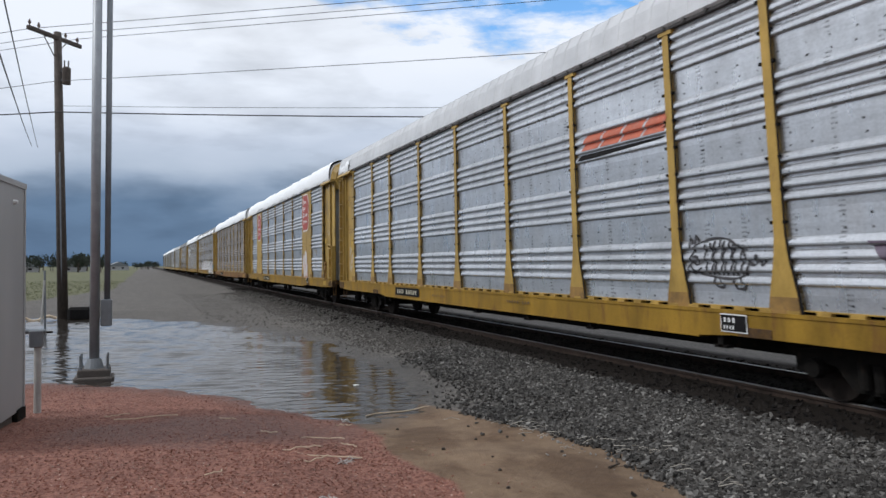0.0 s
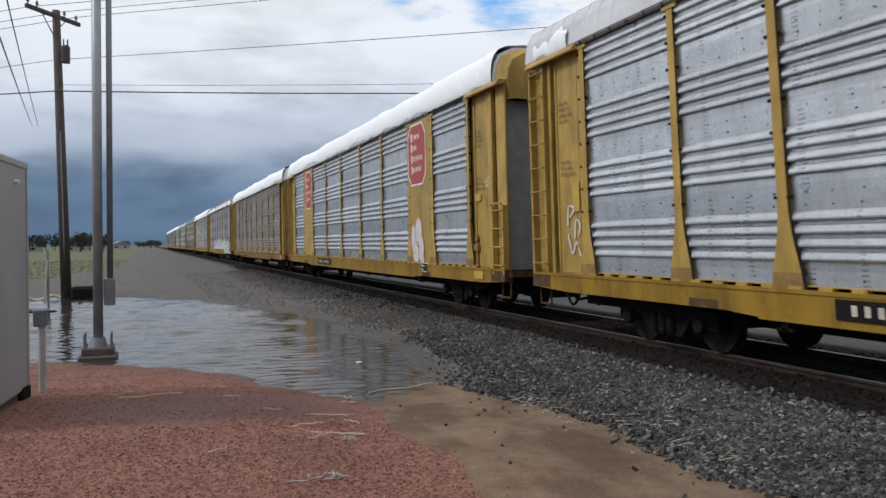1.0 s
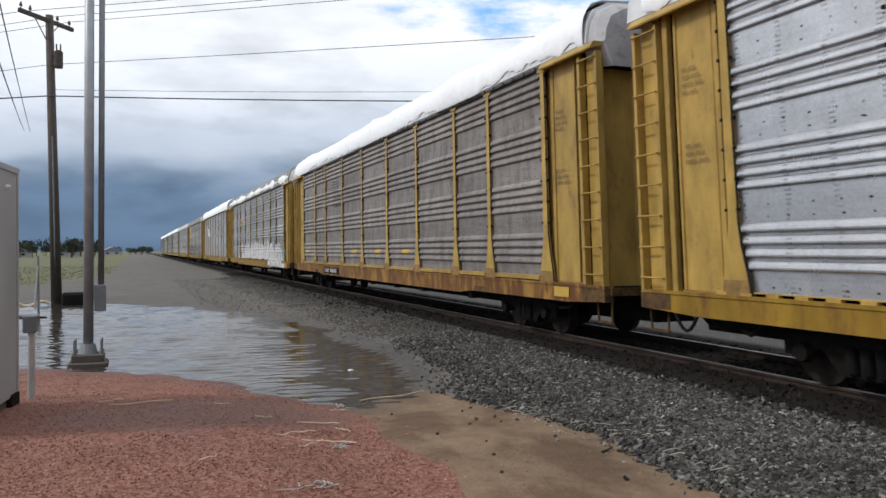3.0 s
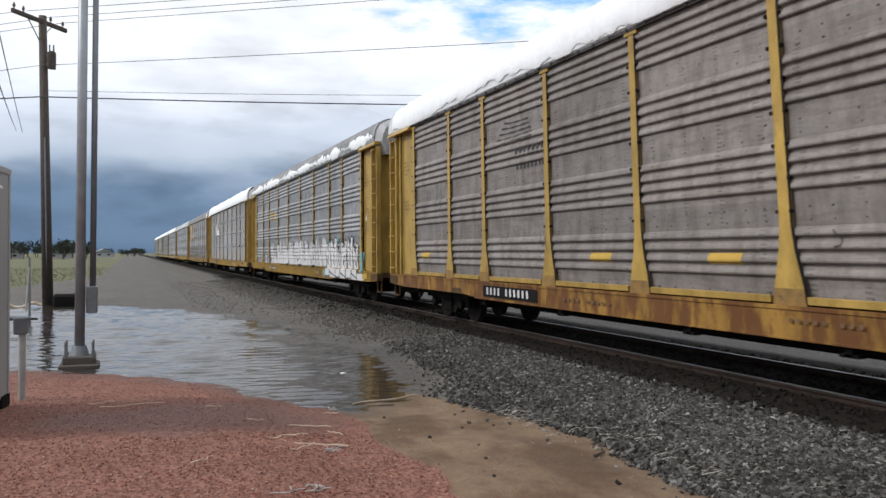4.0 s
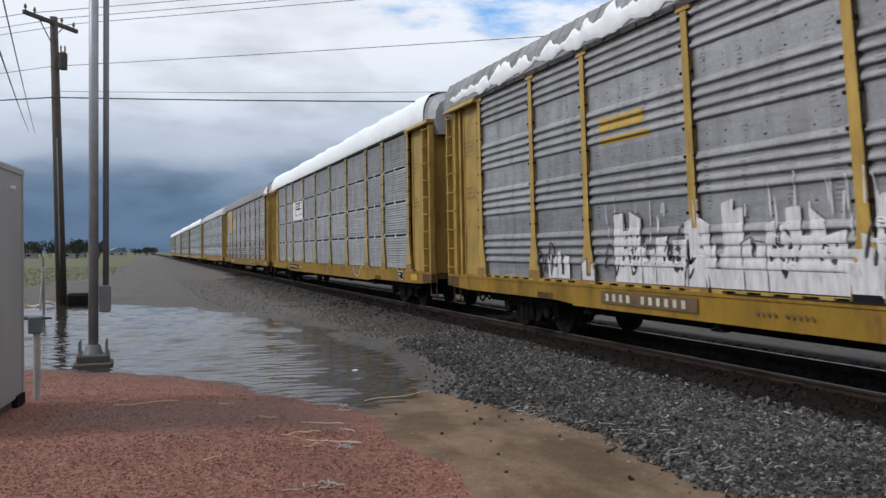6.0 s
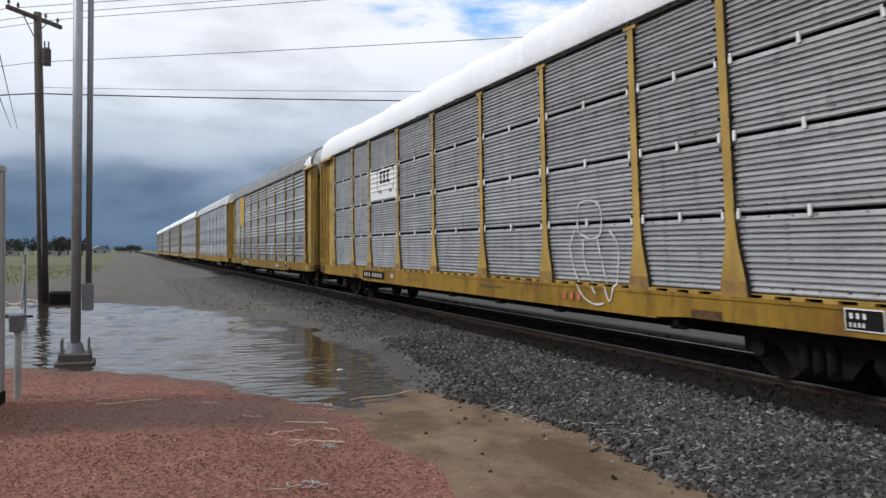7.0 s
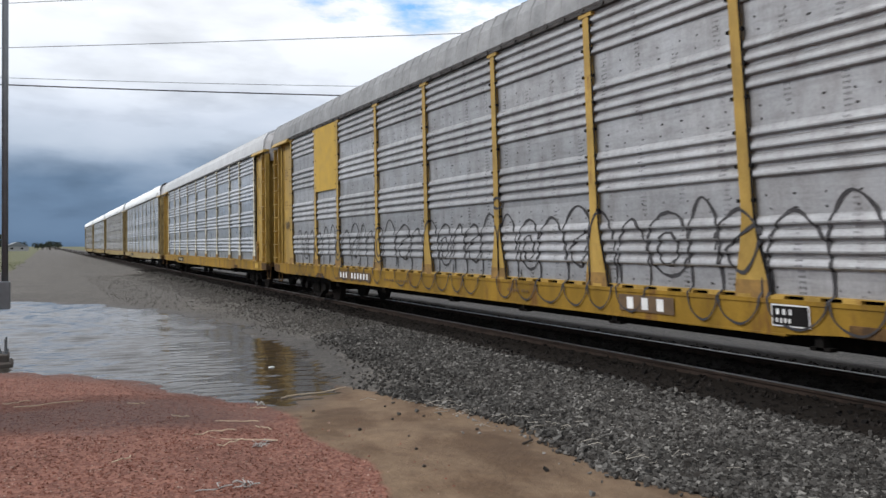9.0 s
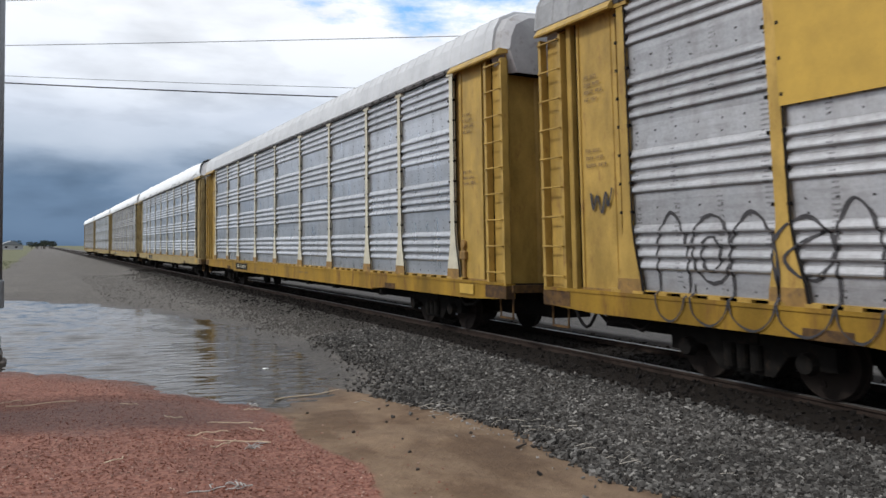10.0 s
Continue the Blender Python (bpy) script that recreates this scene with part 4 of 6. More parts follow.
def end_panel_mesh():
    bm = bmesh.new()
    out = [(-1.40, 11.84), (-1.40, 11.93), (-1.375, 11.935), (-1.375, 11.965), (-1.39, 11.97), (-1.39, 12.70), (-1.415, 12.705), (-1.415, 12.75), (-1.34, 12.75), (-1.34, 11.84)]
    a = [bm.verts.new((x, y, 1.10)) for x, y in out]
    b = [bm.verts.new((x, y, 5.18)) for x, y in out]
    for k in range(len(out)):
        bm.faces.new((a[k], a[(k + 1) % len(out)], b[(k + 1) % len(out)], b[k]))
    bm.faces.new(a)
    bm.faces.new(b)
    # the channel beside the last side post, dark brown to paint its recess shade
    box(bm, -1.375, -1.34, 11.66, 11.838, 1.10, 5.18, mat=1)
    box(bm, -1.40, -1.34, 11.80, 12.80, 1.06, 1.10, mat=1)
    # the lip that overhangs the end
    lip = [(-1.36, 5.185), (-1.36, 5.12), (-1.60, 5.06), (-1.61, 5.085), (-1.54, 5.19)]
    prism(bm, lip, 11.74, 13.62)
    return mesh_of(bm, "end_panel", [YELLOW, FOOT])


def end_post_mesh():
    return mesh_of(boxes((-1.445, -1.34, 12.87, 12.98, 1.05, 5.18), bevel=0.01), "end_post", YELLOW)


def ladder_back_mesh():
    return mesh_of(boxes((-1.385, -1.33, 13.10, 13.57, 1.04, 5.10), bevel=0.01), "ladder_back", YELLOW)


def end_door_mesh():
    """Folding end doors: shallow pleats across the car's end."""
    bm = bmesh.new()
    pts = []
    x = -1.34
    k = 0
    while x < 1.33:
        d = 0.0 if k % 2 else 0.03
        pts += [(x, 13.36 + d), (min(1.34, x + 0.62), 13.36 + d)]
        x += 0.665
        k += 1
    lo = [bm.verts.new((a, b, 1.05)) for a, b in pts]
    hi = [bm.verts.new((a, b, 4.78)) for a, b in pts]
    for i in range(len(pts) - 1):
        bm.faces.new((lo[i], lo[i + 1], hi[i + 1], hi[i]))
    box(bm, -1.36, 1.36, 13.20, 13.34, 1.0, 4.8)
    return mesh_of(bm, "end_door", YELLOW)


def latch_mesh():
    return mesh_of(boxes((-0.12, 0.12, 13.36, 13.43, 1.6, 2.3), bevel=0.01), "latch_plate", FOOT)


def hood_mesh():
    """The rounded grey hood that closes the roof over the end doors."""
    bm = bmesh.new()
    prof = [(x * 0.985, z - 0.02) for x, z in roof_outline()]
    prof = [(-1.32, 4.78)] + prof + [(1.32, 4.78)]
    a = [bm.verts.new((x, 13.20, z)) for x, z in prof]
    b = [bm.verts.new((x * 0.97, 13.52, z - (0.05 if z > 5.3 else 0))) for x, z in prof]
    c = [bm.verts.new((x * 0.90, 13.66, z - (0.16 if z > 5.3 else 0))) for x, z in prof]
    for r, s in ((a, b), (b, c)):
        for i in range(len(prof) - 1):
            bm.faces.new((r[i], s[i], s[i + 1], r[i + 1]))
    bm.faces.new(c[::-1])
    bm.faces.new(a)
    return mesh_of(bm, "end_hood", HOOD)


def sill_mesh():
    bm = bmesh.new()
    # deep in the middle, stepped up and cut over the trucks
    out = [(-13.65, SILL1), (-13.65, 0.80), (-12.4, 0.74), (-8.2, 0.74), (-7.6, SILL0 - 0.03), (7.6, SILL0 - 0.03), (8.2, 0.74), (12.4, 0.74), (13.65, 0.80), (13.65, SILL1)]
    a = [bm.verts.new((-1.515, y, z)) for y, z in out]
    b = [bm.verts.new((-1.33, y, z)) for y, z in out]
    bm.faces.new(a)
    bm.faces.new(b[::-1])
    for i in range(len(out)):
        j = (i + 1) % len(out)
        bm.faces.new((a[i], b[i], b[j], a[j]))
    box(bm, -1.53, -1.40, -13.6, 13.6, SILL1 - 0.035, SILL1 + 0.012)
    box(bm, -1.53, -1.36, -7.55, 7.55, SILL0 - 0.055, SILL0 - 0.03)
    for s in (-1, 1):
        y0, y1 = sorted((12.95 * s, 13.655 * s))
        box(bm, -1.519, -1.34, y0, y1, 0.795, SILL1 - 0.038, mat=1)
        y0, y1 = sorted((8.3 * s, 8.9 * s))
        box(bm, -1.522, -1.40, y0, y1, 0.735, 0.86, 0.006, mat=1)
    return mesh_of(bm, "side_sill", [RUSTED, GRIME])


def ledge_mesh():
    """The dark slot and the narrow yellow angle under the side panels."""
    bm = bmesh.new()
    box(bm, -1.47, -1.40, -12.1, 12.1, SILL1 + 0.050, PANEL0 + 0.004)
    for i in range(54):
        y = -11.93 + i * 0.45
        box(bm, -1.49, -1.41, y - 0.10, y + 0.10, SILL1 + 0.012, SILL1 + 0.050)
    return mesh_of(bm, "panel_angle", YELLOW)


def plain_ledge_mesh():
    """A tall plain angle between the posts, in the older cars."""
    bm = bmesh.new()
    edges = [-PANEL_END, *[-p for p in POSTS[::-1]], *POSTS, PANEL_END]
    for a, b in zip(edges, edges[1:]):
        box(bm, -1.49, -1.40, a + 0.29, b - 0.27, SILL1 + 0.03, PANEL0 + 0.06, 0.006)
    return mesh_of(bm, "panel_angle", YELLOW)


def wheel_mesh():
    bm = bmesh.new()
    for s in (-1, 1):
        x = 0.755 * s
        rod(bm, (x - 0.06 * s, 0, 0), (x + 0.06 * s, 0, 0), 0.42, 0.415, 28)
        rod(bm, (x - 0.085 * s, 0, 0), (x - 0.055 * s, 0, 0), 0.452, 0.447, 28)
        rod(bm, (x + 0.05 * s, 0, 0), (x + 0.066 * s, 0, 0), 0.16, 0.14, 14)
        for k in range(4):
            q = k * math.pi / 2
            rod(bm, (x + 0.05 * s, 0.26 * math.cos(q), 0.26 * math.sin(q)), (x + 0.068 * s, 0.26 * math.cos(q), 0.26 * math.sin(q)), 0.05, 0.04, 6)
    rod(bm, (-0.72, 0, 0), (0.72, 0, 0), 0.085, 0.085, 12)
    rod(bm, (-1.05, 0, 0), (1.05, 0, 0), 0.075, 0.075, 10)
    return mesh_of(bm, "wheelset", STEELWHEEL)


def truck_mesh():
    """Cast side frames, bolster, springs and bearing boxes."""
    bm = bmesh.new()
    for s in (-1, 1):
        x0, x1 = sorted((0.93 * s, 1.10 * s))
        out = [(-1.22, 0.36), (-1.22, 0.62), (-0.75, 0.66), (-0.42, 0.80), (0.42, 0.80), (0.75, 0.66), (1.22, 0.62), (1.22, 0.36), (1.0, 0.36), (0.9, 0.5),
               (0.62, 0.46), (0.40, 0.20), (-0.40, 0.20), (-0.62, 0.46), (-0.9, 0.5), (-1.0, 0.36)]
        a = [bm.verts.new((x0, y, z)) for y, z in out]
        b = [bm.verts.new((x1, y, z)) for y, z in out]
        bm.faces.new(a)
        bm.faces.new(b[::-1])
        for i in range(len(out)):
            j = (i + 1) % len(out)
            bm.faces.new((a[i], b[i], b[j], a[j]))
        for y in (-0.889, 0.889):
            rod(bm, (x1 if s > 0 else x0, y, 0.42), ((x1 if s > 0 else x0) + 0.1 * s, y, 0.42), 0.13, 0.11, 12)
        for y in (-0.2, 0.0, 0.2):
            rod(bm, (1.13 * s, y, 0.26), (1.13 * s, y, 0.55), 0.075, 0.075, 10)
    box(bm, -1.12, 1.12, -0.22, 0.22, 0.52, 0.72)
    return mesh_of(bm, "truck_frame", DARK)


def under_mesh():
    bm = bmesh.new()
    box(bm, -0.4, 0.4, -13.5, 13.5, 0.42, 1.0)
    box(bm, -1.40, 1.40, -13.55, 13.55, 0.98, 1.05)
    for y in (-9.0, -6.4, -3.3, -1.0, 1.0, 3.3, 6.4, 9.0):
        box(bm, -1.36, 1.36, y - 0.07, y + 0.07, 0.74, 1.0)
    for y in (-7.9, -4.6, -2.2, 0.4, 3.9, 7.2):
        box(bm, -1.46, -1.34, y - 0.05, y + 0.05, 0.56, 0.72)
        box(bm, -1.46, -1.34, y - 0.12, y + 0.12, 0.55, 0.59)
    tube(bm, [(-1.30, -12.6, 0.86), (-1.32, -12.2, 0.62), (-1.30, -11.8, 0.58), (-1.28, -11.4, 0.80)], 0.03, 6)
    tube(bm, [(-1.30, 12.7, 0.86), (-1.32, 12.3, 0.60), (-1.30, 11.9, 0.66), (-1.32, 11.6, 0.56), (-1.28, 11.2, 0.82)], 0.03, 6)
    for y in (-5.2, 4.6):
        rod(bm, (-0.9, y, 0.7), (-0.9, y + 1.3, 0.7), 0.17, 0.17, 12)
    for s in (-1, 1):
        rod(bm, (0.9 * s, -11.0, 0.74), (0.9 * s, 11.0, 0.74), 0.025, 0.025, 6)
    return mesh_of(bm, "underframe", DARK)


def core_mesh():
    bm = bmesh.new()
    # added black box that paints the dark interior seen through the gaps
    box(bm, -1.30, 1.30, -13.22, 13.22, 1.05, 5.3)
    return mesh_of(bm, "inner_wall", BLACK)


def chord_mesh():
    """Top chord along the eaves, with a row of small brackets."""
    bm = bmesh.new()
    box(bm, -1.50, -1.36, -13.3, 13.3, PANEL1 - 0.01, PANEL1 + 0.045)
    y = -12.9
    while y < 13:
        box(bm, -1.525, -1.49, y, y + 0.05, PANEL1 + 0.0, PANEL1 + 0.05)
        y += 0.48
    return mesh_of(bm, "top_chord", CHORD)


def coupler_mesh():
    bm = bmesh.new()
    box(bm, -0.14, 0.14, 13.4, 14.1, 0.72, 0.98, 0.03)
    box(bm, -0.2, 0.2, 14.0, 14.24, 0.66, 1.02, 0.05)
    return mesh_of(bm, "coupler", DARK)


def end_platform_mesh():
    """Rusty end sill with a stirrup step hanging from each corner."""
    bm = bmesh.new()
    box(bm, -1.40, 1.40, 13.36, 13.70, 0.90, 1.03)
    for x in (-1.36, 1.36):
        tube(bm, [(x, 13.20, 0.95), (x, 13.22, 0.46), (x, 13.62, 0.46), (x, 13.64, 0.95)], 0.02, 6)
        box(bm, x - 0.03, x + 0.03, 13.22, 13.62, 0.44, 0.47)
    box(bm, -0.55, 0.55, 13.40, 13.66, 0.66, 0.92)
    return mesh_of(bm, "end_step", GRIME)


def hose_mesh():
    bm = bmesh.new()
    pts = [Vector((-0.45, 13.6 + 0.09 * i, 0.78 - 0.42 * math.sin(math.pi * i / 8))) for i in range(9)]
    tube(bm, pts, 0.028, 8)
    return mesh_of(bm, "brake_hose", BLACK)


def handbrake_mesh():
    bm = bmesh.new()
    rod(bm, (-1.40, -12.0, 1.75), (-1.46, -12.0, 1.75), 0.08, 0.08, 14)
    rod(bm, (-1.43, -12.0, 1.75), (-1.42, -12.0, 1.06), 0.04, 0.04, 8)
    box(bm, -1.48, -1.38, -12.10, -11.90, 1.45, 1.62, 0.02)
    return mesh_of(bm, "hand_brake", FOOT)


def clip_mesh():
    bm = bmesh.new()
    box(bm, -0.030, 0.0, -0.026, 0.026, -0.07, 0.07, 0.006)
    return mesh_of(bm, "clip", WHITE)


MESH = {}


def shared(name, make):
    if name not in MESH:
        MESH[name] = make()
    return MESH[name]


def turned(ob):
    """The same part for the other end or side."""
    ob.matrix_basis = pose(0, 0, 0, 0, 0, 180) @ ob.matrix_basis
    return ob


def build_autorack(label, metal, style="bands", snow=None, yellow_at=(), post_mat=None, roof_mat=None, brake=False, door_mat=None, hood_mat=None, sill_mat=None, end_mat=None, low_ladder=False):
    car = empty("autorack_car", pose(TRACK_X, 0, RAIL_Z))
    tagged(car, label, "railcar", "train of autorack cars")
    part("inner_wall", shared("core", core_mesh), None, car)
    part("underframe", shared("under", under_mesh), None, car)
    roof = part("roof", shared("roof", roof_mesh), None, car)
    if roof_mat:
        roof.material_slots[0].link = "OBJECT"
        roof.material_slots[0].material = roof_mat
    if snow is not None:
        part("snow", snow_mesh(*snow), None, roof, "patches of white old snow")
    edges = [-PANEL_END, *[-p for p in POSTS[::-1]], *POSTS, PANEL_END]
    for side in (0, 1):
        flip = turned if side else (lambda o: o)
        sill = flip(part("side_sill", shared("sill", sill_mesh), None, car, "rust-streaked yellow side sill"))
        if sill_mat:
            sill.material_slots[0].link = "OBJECT"
            sill.material_slots[0].material = sill_mat
        flip(part("panel_angle", shared("ledge_plain", plain_ledge_mesh) if metal is BROWNED else shared("ledge", ledge_mesh), None, car))
        flip(part("top_chord", shared("chord", chord_mesh), None, car))
        for i, (a, b) in enumerate(zip(edges, edges[1:])):
            key = "panel%s%.2f%s" % (style, b - a, metal.name)
            o = part("side_panel", shared(key, lambda: panel_mesh(b - a, style, metal)), None, car)
            o.matrix_basis = pose(-1.425, (a + b) / 2, 0)
            if i in yellow_at and not side:
                o.data = shared("flatpanel%.2f" % (b - a), lambda: mesh_of(
                    boxes((-0.05, 0.02, -(b - a) / 2, (b - a) / 2, PANEL0, PANEL1), (-0.058, 0.0, -0.02, 0.02, PANEL0, PANEL1)), "yellow_panel", YELLOW))
                o.name = "logo_panel"
            flip(o)
            if style != "bands":
                for k in (1, 2, 3):
                    z = PANEL0 + k * (PANEL1 - PANEL0) / 4
                    for y in (a + 0.14, (a + b) / 2, b - 0.14):
                        if side == 0:
                            c = part("clip", shared("clip", clip_mesh), None, o)
                            c.matrix_basis = pose(-0.02, y - (a + b) / 2, z)
        for y in edges:
            p = part("post", shared("post", post_mesh), None, car)
            p.matrix_basis = pose(-1.425, y, 0)
            if post_mat:
                p.material_slots[0].link = "OBJECT"
                p.material_slots[0].material = post_mat
            flip(p)
            f = part("post_foot", shared("foot", foot_mesh), None, p, "dark worn foot of the post")
        part("hand_brake", shared("brake", handbrake_mesh), None, car) if brake and side == 0 else None
    mirror = Matrix.Diagonal((1, -1, 1, 1))
    for end in (0, 1):
        for nm, key, make in (("end_door", "door", end_door_mesh), ("end_hood", "hood", hood_mesh), ("coupler", "coupler", coupler_mesh), ("end_step", "step", end_platform_mesh),
                              ("brake_hose", "hose", hose_mesh), ("corner_ladder", "ladder", ladder_mesh), ("end_panel", "endpanel", end_panel_mesh), ("end_post", "endpost", end_post_mesh), ("ladder_back", "ladderback", ladder_back_mesh)):
            o = part(nm, shared(key, make), None, car)
            other = {"end_door": door_mat or end_mat, "end_hood": hood_mat, "coupler": None, "end_step": None, "brake_hose": None}.get(nm, end_mat)
            if other:
                o.material_slots[0].link = "OBJECT"
                o.material_slots[0].material = other
            if nm == "end_door":
                part("latch_plate", shared("latch", latch_mesh), None, o, "rusty latch plate")
            if end:
                turned(o)
        for nm, key, make in (("corner_ladder", "ladder", ladder_mesh), ("end_panel", "endpanel", end_panel_mesh), ("end_post", "endpost", end_post_mesh), ("ladder_back", "ladderback", ladder_back_mesh)):
            def flipped(make=make):
                me = make().copy()
                me.transform(mirror)
                me.flip_normals()
                return me
            if nm == "corner_ladder" and low_ladder and not end:
                o = part(nm, shared("low_ladder", low_ladder_mesh), None, car, "waist-high corner ladder")
            else:
                o = part(nm, shared(key + "_mirror", flipped), None, car)
            if end_mat:
                o.material_slots[0].link = "OBJECT"
                o.material_slots[0].material = end_mat
            if end:
                turned(o)
        y = 10.05 if end else -10.05
        tr = part("truck_frame", shared("truck", truck_mesh), None, car, "dark cast-steel truck")
        tr.matrix_basis = pose(0, y, 0)
        for w in (-0.889, 0.889):
            ws = part("wheelset", shared("wheels", wheel_mesh), None, tr, "worn steel wheels on an axle")
            ws.matrix_basis = pose(0, w, 0.42)
            WHEELS.append((ws, w))
    return car


WHEELS = []
CARS = []


def place_cars():
    looks = [
        (-1, dict(label="silver three-level autorack railcar with yellow posts", metal=SILVER)),
        (0, dict(label="silver ribbed autorack railcar with an orange emblem and animal graffiti", metal=SILVER, snow=(33, 1.0, True, (12.0, 13.3)))),
        (1, dict(label="silver ribbed autorack railcar with a red octagon emblem", metal=BRIGHT, snow=(3, 0.8), yellow_at=(1, 7), brake=True, door_mat=GALV, hood_mat=YELLOW, low_ladder=True)),
        (2, dict(label="brown-grey weathered autorack railcar with black lettering", metal=BROWNED, snow=(5, 0.9), sill_mat=RUSTY)),
        (3, dict(label="grey autorack railcar with white graffiti along its foot", metal=GREYED, snow=(9, 0.6, True), roof_mat=GREY_ROOF)),
        (4, dict(label="finely ribbed grey autorack railcar with slots blackened as shade", metal=FINE, style="fine", snow=(12, 1.4))),
        (5, dict(label="grey autorack railcar with a yellow patch and outline graffiti", metal=DULL, roof_mat=GREY_ROOF, snow=(31, 1.0, True, (-13.3, -11.7)))),
        (6, dict(label="bright silver ribbed autorack railcar with pale posts", metal=BRIGHT, post_mat=CREAM, brake=True)),
        (7, dict(label="silver ribbed autorack railcar with snow on its roof", metal=SILVER, snow=(21, 0.6))),
        (8, dict(label="grey ribbed autorack railcar with snow on its roof", metal=GREYED, snow=(23, 0.5))),
        (9, dict(label="silver ribbed autorack railcar far down the train", metal=SILVER, snow=(27, 0.6))),
        (10, dict(label="grey ribbed autorack railcar at the end of the train", metal=GREYED, snow=(29, 0.6))),
    ]
    for k, kw in looks:
        if k > 6:
            # far cars: paler posts and greyed yellow paint in the distance haze
            kw.update(post_mat=CREAM, sill_mat=HAZED, end_mat=HAZED)
        car = build_autorack(**kw)
        CARS.append((k, car))


place_cars()
CAR = dict(CARS)


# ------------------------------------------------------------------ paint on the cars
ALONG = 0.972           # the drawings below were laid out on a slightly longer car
EDGES = [-PANEL_END, *[-p for p in POSTS[::-1]], *POSTS, PANEL_END]


def face_x(v, z, style="bands", flat=()):
    """How far out the side's surface lies at a place along and up the car."""
    if z < SILL1 + 0.03:
        return -1.532
    for p in EDGES:
        half = 0.085 if z > 2.0 else 0.085 + 0.17 * (2.0 - z) / 0.9
        if abs(v - p) < half + 0.02:
            return -1.482
    if abs(v) > PANEL_END:
        return -1.415
    for a, b in flat:
        if a < v < b:
            return -1.485
    if style == "field":
        return -1.464 - 0.022 * max(0.0, math.sin((z - 3.45) * 44.0)) * (1 if z > 3.45 else 0)
    if style == "front":
        return -1.461
    if style == "thick":
        # many coats fill the ridges up
        sec = ridged("bands")
        return -1.455 - 0.4 * float(np.interp(z, [q[1] for q in sec], [q[0] for q in sec]))
    sec = ridged(style)
    zs = [q[1] for q in sec]
    return -1.425 - max(0.0, float(np.interp(z, zs, [q[0] for q in sec])))


def fill(car, name, outline, mat, lift=0.004, label="", style="bands", flat=()):
    """Paint inside an outline in (along, up), lying on the ridges."""
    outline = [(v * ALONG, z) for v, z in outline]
    zs0, zs1 = min(p[1] for p in outline), max(p[1] for p in outline)
    n = max(2, int((zs1 - zs0) / 0.014))
    levels = [zs0 + (zs1 - zs0) * i / n for i in range(n + 1)]

    def cuts(z):
        hits = []
        for (a, b), (c, d) in zip(outline, outline[1:] + outline[:1]):
            if (b <= z < d) or (d <= z < b):
                hits.append(a + (c - a) * (z - b) / (d - b))
        return sorted(hits)
    bm = bmesh.new()
    for z0, z1 in zip(levels, levels[1:]):
        lo, hi = cuts(z0 + 1e-5), cuts(z1 - 1e-5)
        if len(lo) != len(hi):
            lo = hi = cuts((z0 + z1) / 2)
        for k in range(0, len(lo) - 1, 2):
            steps = max(1, int((lo[k + 1] - lo[k]) / 0.12))
            for s in range(steps):
                u0, u1 = s / steps, (s + 1) / steps
                q = [(lo[k] + (lo[k + 1] - lo[k]) * u0, z0), (lo[k] + (lo[k + 1] - lo[k]) * u1, z0),
                     (hi[k] + (hi[k + 1] - hi[k]) * u1, z1), (hi[k] + (hi[k + 1] - hi[k]) * u0, z1)]
                bm.faces.new([bm.verts.new((face_x(v, z, style, flat) - lift, v, z)) for v, z in q])
    bmesh.ops.remove_doubles(bm, verts=bm.verts, dist=0.0005)
    return tagged(part(name, bm, mat, car, label), kind="stuff" if name == "graffiti" else "")


def rect(v0, v1, z0, z1, slant=0.0):
    return [(v0, z0), (v1, z0), (v1 - slant, z1), (v0 - slant, z1)]


def ellipse(v, z, a, b, n=18, start=0.0, end=1.0):
    return [(v + a * math.cos(6.283 * (start + (end - start) * i / n)), z + b * math.sin(6.283 * (start + (end - start) * i / n))) for i in range(n + 1)]


def strokes(car, name, lines, width, mat, lift=0.008, label="", style="bands", flat=()):
    """Sprayed lines: ribbons that follow the ridges."""
    bm = bmesh.new()
    for line in lines:
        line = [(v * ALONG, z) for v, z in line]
        fine = []
        for (a, b), (c, d) in zip(line, line[1:]):
            k = max(1, int(math.hypot(c - a, d - b) / 0.04))
            fine += [(a + (c - a) * i / k, b + (d - b) * i / k) for i in range(k)]
        fine.append(line[-1])
        prev = None
        for i, (v, z) in enumerate(fine):
            p, q = fine[max(0, i - 1)], fine[min(len(fine) - 1, i + 1)]
            dv, dz = q[0] - p[0], q[1] - p[1]
            m = math.hypot(dv, dz) or 1
            w = width * (0.8 + 0.25 * math.sin(i * 0.7)) / 2
            pts = [(v - dz / m * w, z + dv / m * w), (v + dz / m * w, z - dv / m * w)]
            row = [bm.verts.new((face_x(a, b, style, flat) - lift, a, b)) for a, b in pts]
            if prev:
                bm.faces.new((prev[0], prev[1], row[1], row[0]))
            prev = row
    return tagged(part(name, bm, mat, car, label), kind="stuff")


def curve(*pts, n=6):
    """A smooth line through points."""
    out = []
    p = [pts[0], *pts, pts[-1]]
    for a, b, c, d in zip(p, p[1:], p[2:], p[3:]):
        for i in range(n):
            t = i / n
            out.append(tuple(0.5 * (2 * b[k] + (c[k] - a[k]) * t + (2 * a[k] - 5 * b[k] + 4 * c[k] - d[k]) * t * t + (3 * b[k] - a[k] - 3 * c[k] + d[k]) * t ** 3) for k in (0, 1)))
    return out + [pts[-1]]


